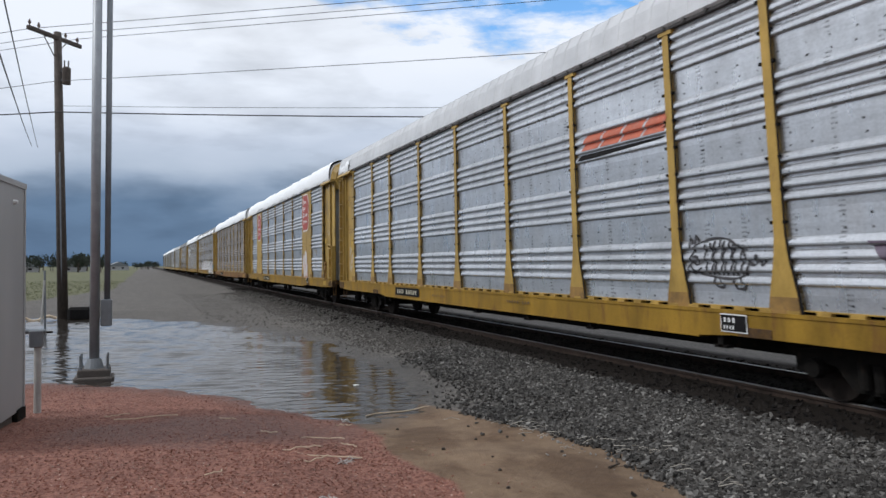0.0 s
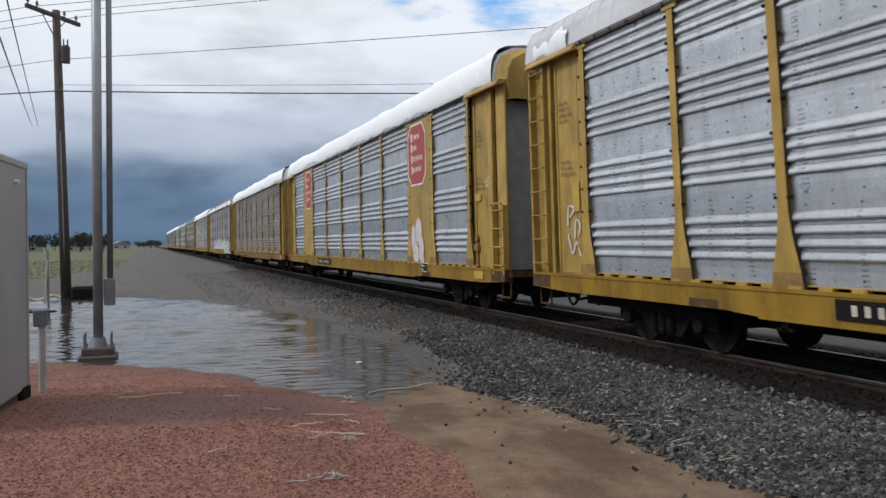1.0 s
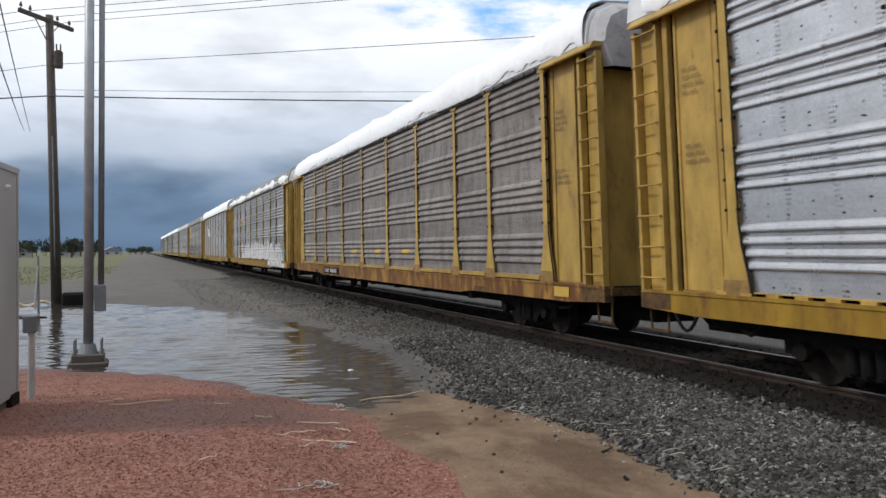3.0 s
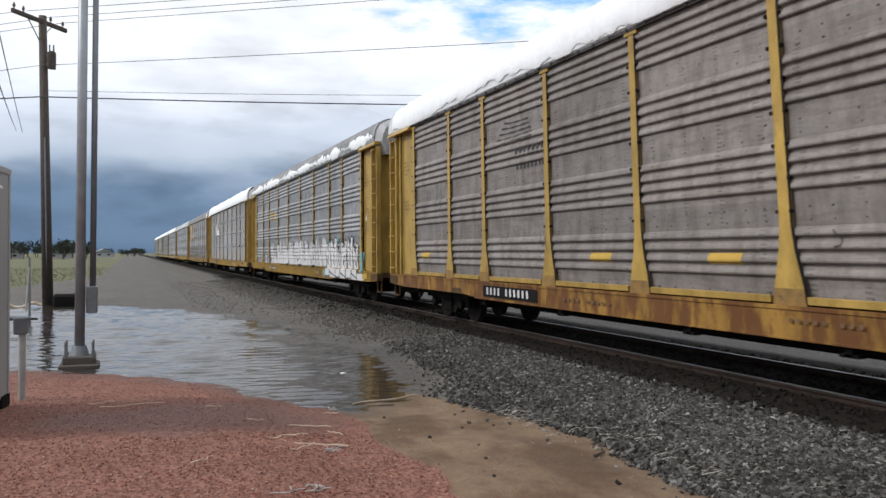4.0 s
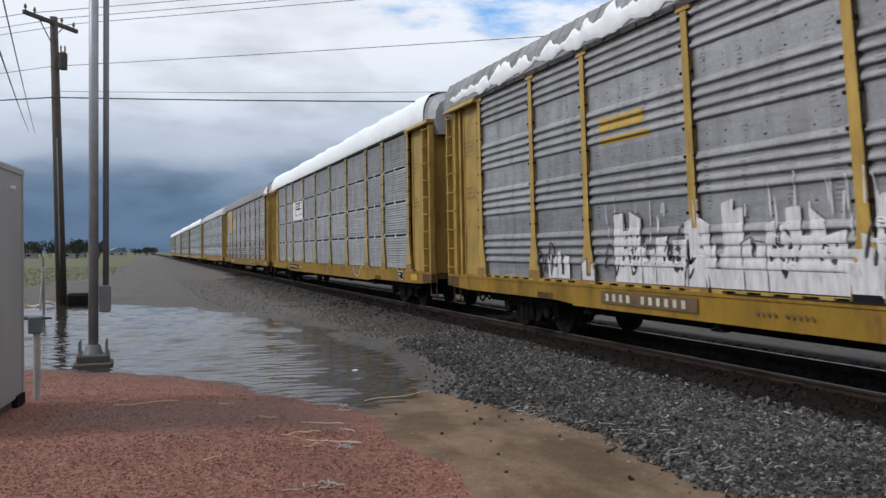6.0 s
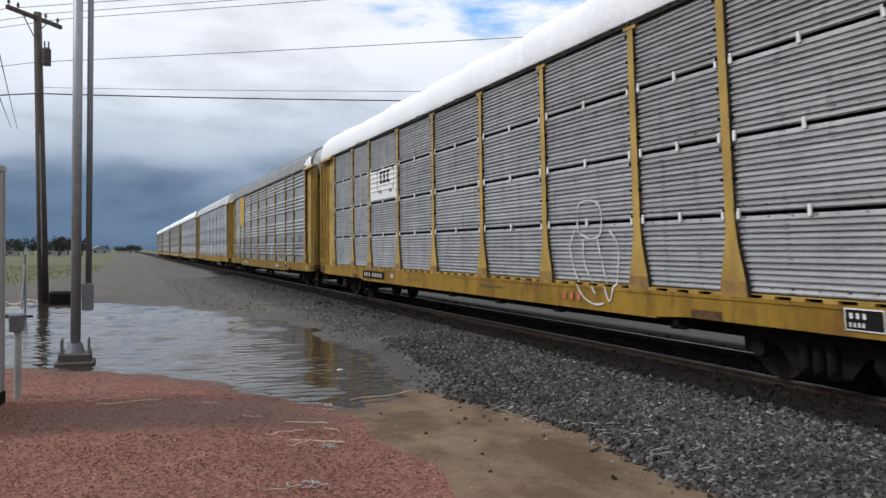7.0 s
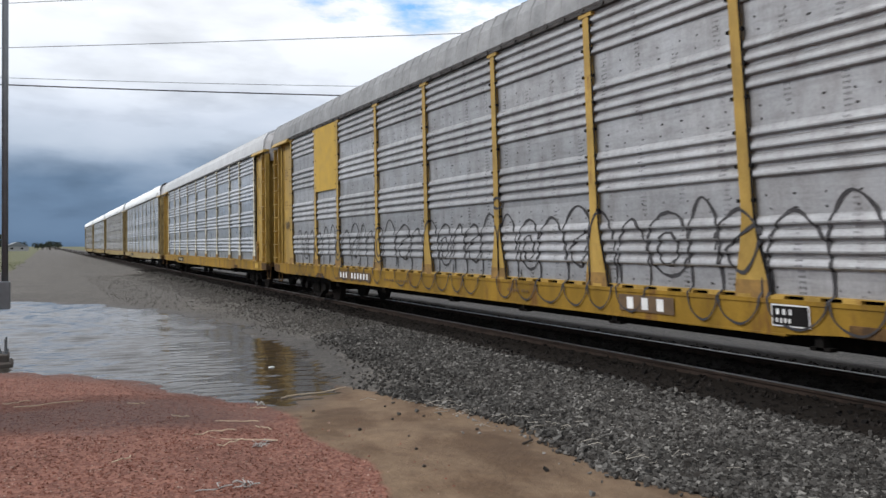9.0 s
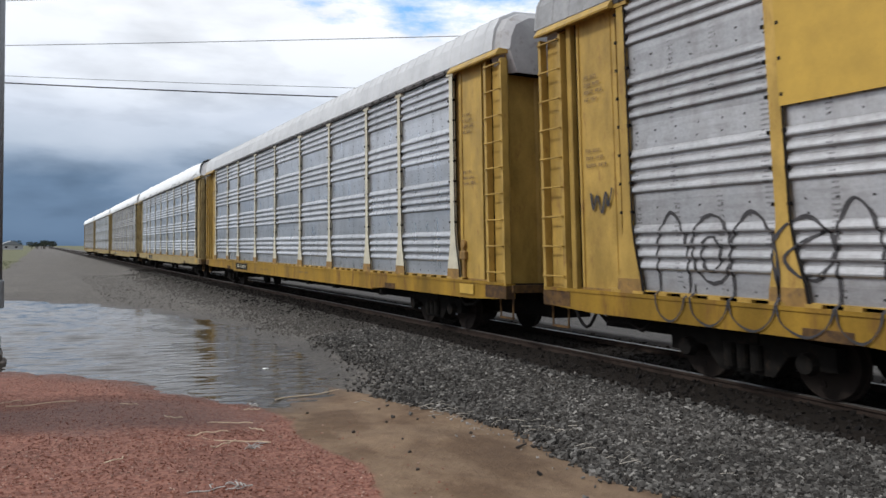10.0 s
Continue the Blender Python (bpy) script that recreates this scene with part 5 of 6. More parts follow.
def lettering(car, v0, v1, z, h, counts, mat, name="lettering", lift=0.012, **kw):
    """A row of plain bars where small lettering stands; counts: bars in each word."""
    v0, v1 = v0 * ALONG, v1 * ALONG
    total = sum(counts) + len(counts) - 1
    step = (v1 - v0) / total
    v = v0
    bm = bmesh.new()
    for w in counts:
        for i in range(w):
            a, b = v + step * 0.28, v + step * 0.72
            x = min(face_x((a + b) / 2, z + h / 2, **kw), face_x((a + b) / 2, z, **kw)) - lift
            bm.faces.new([bm.verts.new(q) for q in ((x, a, z), (x, b, z), (x, b, z + h), (x, a, z + h))])
            v += step
        v += step
    return tagged(part(name, bm, mat, car), kind="stuff")


def sill_plate(car, v0, v1, counts=(4, 6), zc=0.885):
    fill(car, "number_board", rect(v1, v0, zc - 0.115, zc + 0.115), BLACK, 0.004, "black board with white lettering bars")
    lettering(car, v0 - 0.18, v1 + 0.18, zc - 0.06, 0.12, counts, CREAM)


def data_panel(car, v, zc=0.90):
    fill(car, "data_panel", rect(v - 0.25, v + 0.25, zc - 0.12, zc + 0.12), WHITE, 0.003, "small white and black data panel")
    fill(car, "data_field", rect(v - 0.235, v + 0.235, zc - 0.105, zc + 0.105), BLACK, 0.007)
    lettering(car, v + 0.2, v - 0.05, zc + 0.01, 0.06, (3,), WHITE, "stencil", 0.012)
    lettering(car, v + 0.2, v - 0.02, zc - 0.08, 0.05, (4,), WHITE, "stencil", 0.012)


def small_print(car, v, z, rows, width, mat, flat=()):
    for i in range(rows):
        lettering(car, v, v - width * (0.7 + 0.3 * ((i * 7) % 3) / 2), z - i * 0.11, 0.055, (3 + i % 3, 4), mat, "stencil", 0.006, flat=flat)


def octagon(v, z, a, b, c=0.36):
    return [(v - a, z - b + b * c), (v - a + a * c, z - b), (v + a - a * c, z - b), (v + a, z - b + b * c), (v + a, z + b - b * c), (v + a - a * c, z + b),
            (v - a + a * c, z + b), (v - a, z + b - b * c)]


def paint_all():
    rng = random.Random(8)
    # end stencils and yellow tags on every car
    for k, car in CARS:
        for s in (-1, 1):
            v = 12.95 if s > 0 else -12.35
            small_print(car, v, 3.1, 3, 0.5, STENCIL)
            small_print(car, v, 4.2, 4, 0.45, STENCIL)
        fill(car, "end_tag", rect(-12.9, -12.35, 0.82, 1.0), PALE_YELLOW, 0.004, "small bright yellow tag")
        lettering(car, 3.2 + 0.3 * (k % 3), 2.2, 0.84, 0.05, (4, 5), STENCIL, "stencil")
        lettering(car, -1.5 - 0.4 * (k % 2), -2.6, 0.88, 0.05, (5, 3), STENCIL, "stencil")
        if k in (7, 8, 9, 10, 6):
            sill_plate(car, 7.4, 5.4)

    # orange emblem, black underline; an animal in black line; a mauve tag
    c = CAR[0]
    for i in range(4):
        v = -4.70 - i * 0.63
        fill(c, "emblem_bar", rect(v - 0.56, v, 3.66, 3.93, 0.14), ORANGE, 0.004, "faded orange block of an emblem")
    fill(c, "emblem_shadow", [(-4.55, 3.50), (-4.62, 3.60), (-7.1, 3.60), (-7.1, 3.56), (-5.2, 3.50)], BLACK, 0.004)
    body = curve((-7.62, 1.78), (-7.75, 1.94), (-8.1, 2.02), (-8.45, 1.98), (-8.72, 1.78), (-8.74, 1.58), (-8.5, 1.48), (-8.1, 1.50), (-7.75, 1.56), (-7.6, 1.66), (-7.62, 1.78))
    lines = [body, curve((-7.6, 1.7), (-7.55, 1.6), (-7.68, 1.55), (-7.85, 1.62)), curve((-7.62, 1.9), (-7.58, 2.05), (-7.68, 1.95)), curve((-7.72, 1.95), (-7.70, 2.08), (-7.8, 1.98)),
             ellipse(-7.72, 1.72, 0.07, 0.06, 8), curve((-8.12, 1.5), (-8.1, 1.38), (-8.25, 1.37), (-8.2, 1.5)), curve((-8.5, 1.48), (-8.48, 1.36), (-8.65, 1.36), (-8.6, 1.5)),
             curve((-8.74, 1.7), (-8.88, 1.66), (-8.92, 1.78), (-9.0, 1.66), (-9.06, 1.72))]
    for i in range(8):
        v = -7.95 - i * 0.095
        lines.append(curve((v, 2.0 - 0.05 * abs(i - 3) / 3), (v + 0.03 * (-1) ** i, 1.78), (v - 0.02, 1.52)))
    strokes(c, "graffiti", lines, 0.042, SPRAY_BLACK, label="black line drawing of a striped animal")
    fill(c, "graffiti", [(-10.62, 1.92), (-11.4, 1.9), (-11.5, 1.5), (-10.95, 1.45), (-10.75, 1.75)], SPRAY_MAUVE, label="dark mauve sprayed shape")
    sill_plate(c, 6.55, 4.3)
    data_panel(c, -8.5)
    fill(c, "end_stencil_patch", rect(12.3, 12.55, 2.2, 2.75), PALE_YELLOW, 0.003)
    strokes(c, "graffiti", [curve((12.75, 1.95), (12.7, 2.3), (12.5, 2.25), (12.68, 2.1)), curve((12.5, 1.7), (12.45, 2.05), (12.3, 1.95), (12.4, 1.75)), curve((12.75, 1.8), (12.6, 1.45), (12.45, 1.65), (12.3, 1.4))],
            0.05, SPRAY_WHITE, label="white sprayed scrawl")

    # red octagons with white bars
    c = CAR[1]
    wide = ((-POSTS[3], -POSTS[2]), (POSTS[2], POSTS[3]))
    for v in (-8.12, 8.2):
        z = 4.16
        fill(c, "emblem_border", octagon(v, z, 0.80, 0.88), WHITE, 0.004, "white octagon border", flat=wide)
        fill(c, "emblem_field", octagon(v, z, 0.75, 0.83), RED, 0.008, "red octagon field", flat=wide)
        for i, n in enumerate((5, 3, 7, 6)):
            zz = z + 0.44 - i * 0.31
            lettering(c, v + 0.56 - 0.02 * i, v + 0.30, zz - 0.05, 0.24, (1,), WHITE, "emblem_bar", 0.012, flat=wide)
            lettering(c, v + 0.32, v + 0.32 - 0.125 * n, zz, 0.13, (n,), WHITE, "emblem_bar", 0.012, flat=wide)
        strokes(c, "panel_seam", [[(v - 0.02, 1.15), (v - 0.02, 5.1)]], 0.012, STENCIL, 0.006, flat=wide)
    for (v, z, a, b) in ((-7.75, 1.75, 0.22, 0.42), (-8.2, 1.95, 0.3, 0.42), (-7.95, 1.4, 0.3, 0.3), (-8.4, 1.5, 0.25, 0.38), (-8.55, 1.2, 0.12, 0.15)):
        fill(c, "graffiti", ellipse(v, z, a, b, 14)[:-1], SPRAY_WHITE, 0.006, "white bubble graffiti", flat=wide)
        strokes(c, "graffiti", [ellipse(v, z, a, b, 16)], 0.04, SPRAY_PINK, 0.010, "pink graffiti outline", flat=wide)
    strokes(c, "graffiti", [curve((-9.9, 2.2), (-10.3, 2.35), (-10.6, 2.1), (-10.2, 1.8), (-10.6, 1.6)), curve((3.9, 1.5), (3.6, 1.9), (3.3, 1.5), (3.0, 1.9), (2.7, 1.6))], 0.02, PALE_YELLOW, label="faint yellow scrawl")
    sill_plate(c, 5.95, 3.3)
    data_panel(c, -8.75, 0.98)
    fill(c, "end_tag", rect(-12.60, -12.25, 2.62, 2.80), PALE_YELLOW, 0.004, "bright yellow warning tag")
    strokes(c, "graffiti", [curve((-13.02, 3.12), (-13.0, 2.95), (-13.1, 2.95), (-13.1, 3.1), (-13.2, 3.12), (-13.2, 2.93))], 0.025, SPRAY_WHITE, 0.03, label="small white scrawl")

    # black mane of lines and two rows of bars
    c = CAR[2]
    for i in range(5):
        strokes(c, "emblem_line", [curve((6.75 - 0.12 * i, 3.95 + 0.11 * i), (5.9, 3.95 + 0.10 * i), (4.95 + 0.05 * i, 3.98 + 0.09 * i))], 0.045, SPRAY_BLACK, 0.005)
    lettering(c, 5.75, 4.45, 3.62, 0.17, (7,), SPRAY_BLACK, "emblem_bar")
    lettering(c, 5.75, 4.45, 3.36, 0.20, (8,), SPRAY_BLACK, "emblem_bar")
    fill(c, "number_board", rect(4.75, 7.25, 0.745, 0.985), BLACK, 0.004, "dark board with worn white lettering bars")
    lettering(c, 7.1, 5.05, 0.795, 0.15, (4, 6), SPRAY_WHITE)
    for v in (11.1, 2.6, -0.4, -3.3):
        fill(c, "side_tag", rect(v - 0.32, v + 0.32, 1.54, 1.69), PALE_YELLOW, 0.004, "small yellow reflective plate")
    strokes(c, "graffiti", [curve((4.7, 2.0), (4.6, 1.8), (4.5, 2.0), (4.4, 1.75)), curve((-2.2, 1.95), (-2.3, 1.8), (-2.2, 1.75))], 0.02, SPRAY_BLACK, label="small black scrawl")

    # long white graffiti
    c = CAR[3]
    v = 9.2
    while v > -6.4:
        w = rng.uniform(0.35, 0.8)
        top = rng.uniform(1.75, 2.35) if v < 6.8 else rng.uniform(1.5, 1.9)
        if rng.random() < 0.9 and v < 7.0 or rng.random() < 0.5:
            n0, n1 = v - w * rng.uniform(0.35, 0.5), v - w * rng.uniform(0.55, 0.7)
            dip = rng.uniform(0.1, 0.45)
            block = [(v - w, 1.14), (v, 1.14), (v + rng.uniform(-0.06, 0.06), top - rng.uniform(0.0, 0.12)), (n0, top), (n0, top - dip), (n1, top - dip), (n1, top + rng.uniform(-0.15, 0.05)), (v - w, top - rng.uniform(0, 0.2))]
            fill(c, "graffiti", block, SPRAY_WHITE, 0.007 + 0.001 * rng.random(), "white sprayed graffiti letter", style="thick")
            if rng.random() < 0.45:
                strokes(c, "graffiti", [block[1:] + block[:1]], 0.028, SPRAY_GREY, 0.011, "thin grey letter outline", style="thick")
        v -= w * 0.92
    lines, thin = [], []
    for i in range(34):
        v = rng.uniform(-6.4, 9.2)
        z = rng.uniform(1.25, 1.6)
        s = rng.uniform(0.12, 0.3)
        lines.append(curve((v, z), (v - s * 0.4, z + s * 1.4), (v - s, z + s * rng.uniform(0.4, 1.6)), (v - s * 1.1, z - 0.1), (v - s * 1.6, z + rng.uniform(-0.1, 0.3))))
    for i in range(110):
        v = rng.uniform(-6.6, 7.0)
        z = rng.uniform(1.7, 2.2)
        thin.append([(v, z), (v + rng.uniform(-0.03, 0.03), z + rng.uniform(0.15, 0.45))])
    strokes(c, "graffiti", lines, 0.05, SPRAY_BLACK, label="black graffiti lines", style="thick")
    strokes(c, "graffiti", thin, 0.025, SPRAY_WHITE, label="thin white overspray", style="thick")
    v = -6.9
    for i, w in enumerate((0.75, 0.95, 0.7, 0.85, 0.8, 0.75)):
        top = 2.12 + 0.16 * math.sin(i * 2.1)
        j = [rng.uniform(-0.14, 0.14) for _ in range(6)]
        o = [(v - w, 0.80), (v - 0.02, 0.78 + 0.2 * (i % 2)), (v - 0.04, 1.5 + j[0]), (v + 0.08 + j[1], top - 0.3), (v - 0.12 + j[2], top), (v - w * 0.5, top - 0.3 + 2 * j[3]), (v - w * 0.62, top + 0.05 + j[4]), (v - w * 0.95, top - 0.02), (v - w * 1.02 + j[5], 1.5)]
        fill(c, "graffiti", o, SPRAY_WHITE, 0.010, "bold white graffiti letter", style="thick")
        strokes(c, "graffiti", [o + o[:1], curve((v - w * 0.4, 1.25), (v - w * 0.45, 1.55 + 0.1 * (i % 3)), (v - w * 0.62, 1.5), (v - w * 0.58, 1.2)), curve((v - w * 0.2, 1.9), (v - w * 0.75, 1.75 + 0.08 * i % 0.3))],
                0.055, SPRAY_BLACK, 0.014, "black graffiti outline", style="thick")
        v -= w * 1.0
    for o in ([(-7.0, 1.7), (-7.2, 2.1), (-7.5, 2.2), (-7.3, 1.8)], [(-11.95, 1.05), (-12.2, 1.0), (-12.25, 1.7), (-11.95, 1.68)], [(-8.3, 2.05), (-8.8, 2.28), (-8.9, 2.1)], [(-6.65, 0.75), (-6.95, 0.75), (-7.0, 1.1), (-6.6, 1.0)]):
        fill(c, "graffiti", o, SPRAY_TEAL, 0.008, "teal graffiti patch", style="thick")
    fill(c, "graffiti", rect(-12.55, -6.7, 0.76, 0.98), SPRAY_WHITE, 0.003, "white paint on the sill")
    for i in range(4):
        fill(c, "emblem_bar", rect(6.78 - 0.33 * (i + 1) + 0.04, 6.78 - 0.33 * i, 3.62, 3.86), PALE_YELLOW, 0.004)
    fill(c, "emblem_bar", rect(5.35, 6.75, 3.42, 3.52), PALE_YELLOW, 0.004, "yellow bar of an emblem")
    fill(c, "number_board", rect(4.3, 6.8, 0.775, 0.985), STENCIL, 0.004, "brown board with pale lettering bars")
    lettering(c, 6.7, 4.5, 0.82, 0.12, (4, 6), CREAM)
    fill(c, "number_board", rect(-6.1, -4.95, 0.77, 1.0), STENCIL, 0.005)
    lettering(c, -5.05, -5.85, 0.80, 0.16, (3,), PALE_YELLOW)
    fill(c, "dark_strip", rect(-6.5, 3.7, 1.075, 1.17), BLACK, 0.012, "black painted strip under the graffiti")

    strokes(c, "stencil", [[(-12.25, 3.08), (-12.72, 3.08), (-12.72, 3.50), (-12.25, 3.50), (-12.25, 3.08)], [(-12.25, 3.30), (-12.72, 3.30)], [(-12.25, 3.40), (-12.72, 3.40)]], 0.016, STENCIL, 0.006)
    small_print(c, -12.30, 2.62, 4, 0.40, STENCIL)
    fill(c, "end_tag", rect(-12.55, -12.42, 2.74, 2.94), WHITE, 0.004, "small white tag")

    # white field with black brackets and bars
    c = CAR[4]
    kw = dict(style="fine")
    fill(c, "emblem_field", rect(4.42, 7.14, 3.20, 4.10), WHITE, 0.004, "white painted emblem field", style="field")
    for v, s in ((6.38, -1), (4.72, 1)):
        strokes(c, "emblem_bracket", [[(v + 0.12 * s, 4.08), (v, 4.08), (v, 3.52), (v + 0.12 * s, 3.52)]], 0.05, BLACK, 0.010, style="field")
    for i in range(3):
        v = 6.12 - i * 0.36
        fill(c, "emblem_bar", rect(v - 0.32, v, 3.68, 3.74), BLACK, 0.010, style="field")
        fill(c, "emblem_bar", rect(v - 0.32, v, 3.98, 4.04), BLACK, 0.010, style="field")
        fill(c, "emblem_bar", rect(v - 0.20, v - 0.06, 3.74, 3.98), BLACK, 0.010, style="field")
    for v in (6.14, 5.97, 5.13, 4.95):
        fill(c, "emblem_dot", ellipse(v, 3.42, 0.055, 0.055, 10)[:-1], BLACK, 0.010, style="field")
    sill_plate(c, 7.86, 5.54)
    lettering(c, 4.9, 4.6, 0.84, 0.13, (2,), WHITE)
    strokes(c, "graffiti", [curve((-5.55, 1.95), (-5.55, 2.40), (-5.9, 2.50), (-6.25, 2.38), (-6.25, 1.95), (-5.95, 1.85), (-5.6, 1.95)), curve((-5.25, 1.75), (-5.4, 1.3), (-5.75, 0.9), (-6.1, 0.78), (-6.4, 0.8)),
                            curve((-5.7, 1.85), (-5.75, 1.4), (-6.15, 0.95)), curve((-6.15, 1.85), (-6.3, 1.4), (-6.55, 0.85), (-6.7, 1.2), (-6.75, 1.72), (-6.5, 2.0)), curve((-5.25, 1.75), (-5.5, 2.1))],
            0.04, SPRAY_WHITE, 0.004, label="white sprayed line figure", style="front")
    lettering(c, -5.05, -5.75, 0.82, 0.11, (3,), ORANGE)
    data_panel(c, -11.35, 0.93)
    strokes(c, "graffiti", [curve((11.6, 1.5), (11.3, 1.8), (11.1, 1.4), (10.8, 1.75), (10.5, 1.5))], 0.03, SPRAY_GREY, 0.004, label="faint grey scrawl", style="front")

    # yellow patch and outline loops
    c = CAR[5]
    fill(c, "yellow_patch", rect(7.34, 9.28, 3.25, 5.12), PALE_YELLOW, 0.004, "flat yellow plate riveted over the ribs", flat=((POSTS[2], POSTS[3]),))
    lines, low = [], []
    v = 11.4
    i = 0
    while v > -11.5:
        w = rng.uniform(0.5, 0.8)
        top = 2.15 + 0.12 * math.sin(i * 1.7)
        if i % 5 == 3:
            lines.append(curve((v, 1.25), (v + 0.05, top - 0.3), (v - w * 0.5, top), (v - w, top - 0.3), (v - w * 0.6, 1.35), (v - 0.1, 1.6), (v - w * 0.9, 1.9)))
        elif i % 5 == 1:
            lines.append(ellipse(v - w / 2, 1.68, w / 2, 0.42, 16))
            lines.append(ellipse(v - w / 2, 1.62, w / 4, 0.22, 10))
        else:
            lines.append(curve((v, 1.2), (v - 0.02, top - 0.35), (v - w * 0.45, top), (v - w * 0.95, top - 0.35), (v - w, 1.2)))
        if i % 7 != 5:
            low.append(curve((v, 1.25), (v - 0.03, 0.9), (v - w * 0.5, 0.76), (v - w * 0.9, 0.95), (v - w, 1.3)))
        v -= w * (1.0 if i % 4 else 1.15)
        i += 1
    lines.append(ellipse(-1.55, 2.42, 0.14, 0.10, 10))
    strokes(c, "graffiti", lines, 0.05, SPRAY_BLACK, label="dark grey outline graffiti loops")
    strokes(c, "graffiti", low, 0.03, SPRAY_BLACK, label="thin dark loops running over the sill")
    strokes(c, "graffiti", [curve((-10.2, 2.35), (-10.3, 1.9), (-10.5, 2.3), (-10.7, 1.9)), curve((-10.9, 2.35), (-10.95, 1.85)), curve((-11.3, 2.3), (-11.1, 2.1), (-11.5, 1.9)), curve((-9.9, 1.75), (-11.9, 1.8))],
            0.05, SPRAY_BLACK, label="black sprayed scrawl")
    strokes(c, "graffiti", [curve((12.85, 2.5), (12.8, 2.25), (12.7, 2.45), (12.6, 2.2), (12.5, 2.5), (12.45, 2.3), (12.35, 2.55))], 0.05, SPRAY_BLACK, label="black scrawl on the yellow end")
    fill(c, "number_board", rect(4.7, 7.1, 0.775, 0.985), STENCIL, 0.004, "brown board with white lettering bars")
    lettering(c, 7.0, 4.8, 0.81, 0.14, (3, 6), WHITE)
    fill(c, "number_board", rect(-6.05, -4.95, 0.77, 0.99), STENCIL, 0.004)
    lettering(c, -5.05, -5.95, 0.80, 0.16, (3,), WHITE)
    data_panel(c, -7.85)


paint_all()
build_stones()


# ------------------------------------------------------------------ distance and small things


def build_tree(x, y, h, seed):
    rng = random.Random(seed)
    z0 = ground_z(x, y)
    ob = empty("tree", pose(x, y, z0 - 0.05))
    tagged(ob, "distant dark green tree on the horizon", "tree", "trees on the horizon")
    bm = bmesh.new()
    rod(bm, (0, 0, 0), (0.1, 0, h * 0.55), h * 0.035, h * 0.015, 6)
    for k in range(4):
        q = rng.uniform(0, 6.28)
        rod(bm, (0.05, 0, h * (0.25 + 0.08 * k)), (h * 0.25 * math.cos(q), h * 0.25 * math.sin(q), h * (0.5 + 0.08 * k)), h * 0.014, h * 0.006, 5)
    part("trunk", bm, POLEWOOD, ob)
    bm = bmesh.new()
    for k in range(150):
        q, e = rng.uniform(0, 6.28), rng.uniform(-0.7, 1.0)
        r = h * rng.uniform(0.15, 0.42) * (1 - 0.3 * abs(e))
        p = Vector((r * math.cos(q), r * math.sin(q), h * (0.6 + 0.36 * e * rng.uniform(0.6, 1.1))))
        s = h * rng.uniform(0.035, 0.08)
        m = Matrix.Translation(p) @ Euler((rng.uniform(0, 3), rng.uniform(0, 3), rng.uniform(0, 3))).to_matrix().to_4x4()
        vs = [bm.verts.new(m @ Vector(c)) for c in ((-s, 0, 0), (0, -s * 0.7, s * 0.2), (s, 0, 0), (0, s * 0.7, -s * 0.2))]
        bm.faces.new(vs)
    part("crown", bm, LEAF, ob)


def build_house(x, y, w, d, h, wall):
    ob = empty("farm_building", pose(x, y, ground_z(x, y) - 0.05, 0, 0, 12))
    tagged(ob, "small distant pale building on the plain", "building", "buildings on the horizon")
    part("wall", boxes((-w / 2, w / 2, -d / 2, d / 2, 0, h)), wall, ob)
    bm = bmesh.new()
    prism(bm, [(-w / 2 - 0.3, h), (w / 2 + 0.3, h), (0, h + w * 0.22)], -d / 2 - 0.3, d / 2 + 0.3)
    part("roof", bm, DARKGALV, ob, "grey gabled roof")
    for sx in (-0.25, 0.2):
        part("window", boxes((w * sx - 0.5, w * sx + 0.5, -d / 2 - 0.03, -d / 2 + 0.02, h * 0.4, h * 0.75)), BLACK, ob)


def build_far():
    rng = random.Random(4)
    for i in range(110):
        a = radians(rng.uniform(-14, -2.6)) if i < 80 else radians(rng.uniform(-2.6, 1.0))
        d = rng.uniform(240, 330) if i < 80 else rng.uniform(380, 520)
        near = 0.85 if i < 80 else 0.6
        build_tree(d * math.sin(a), d * math.cos(a), rng.uniform(4.5, 7.5) * near, 50 + i)
    for a, d, w, h, m in ((-4.3, 280, 7, 1.5, HOOD), (-1.6, 360, 8, 1.8, HOOD), (-7.2, 270, 8, 1.6, HOOD)):
        q = radians(a)
        build_house(d * math.sin(q), d * math.cos(q), w, 6, h, m)


def build_grass():
    rng = np.random.default_rng(11)
    verts, faces = [], []
    while len(faces) < 9000:
        y = 38 + 70 * rng.random() ** 1.5
        x = rng.uniform(-16, 0)
        if regions(x, y)[2] < 0.5:
            continue
        z = ground_z(x, y)
        for k in range(3):
            a, h = rng.uniform(0, 6.28), rng.uniform(0.04, 0.12)
            w = 0.02
            n = len(verts)
            verts += [(x + w * math.cos(a), y + w * math.sin(a), z), (x - w * math.cos(a), y - w * math.sin(a), z), (x + rng.uniform(-0.1, 0.1), y + rng.uniform(-0.1, 0.1), z + h)]
            faces.append((n, n + 1, n + 2))
    me = bpy.data.meshes.new("grass")
    me.from_pydata(verts, [], faces)
    me.materials.append(GRASS)
    tagged(new("grass", me), "short pale green and straw grass", "grass", kind="stuff")


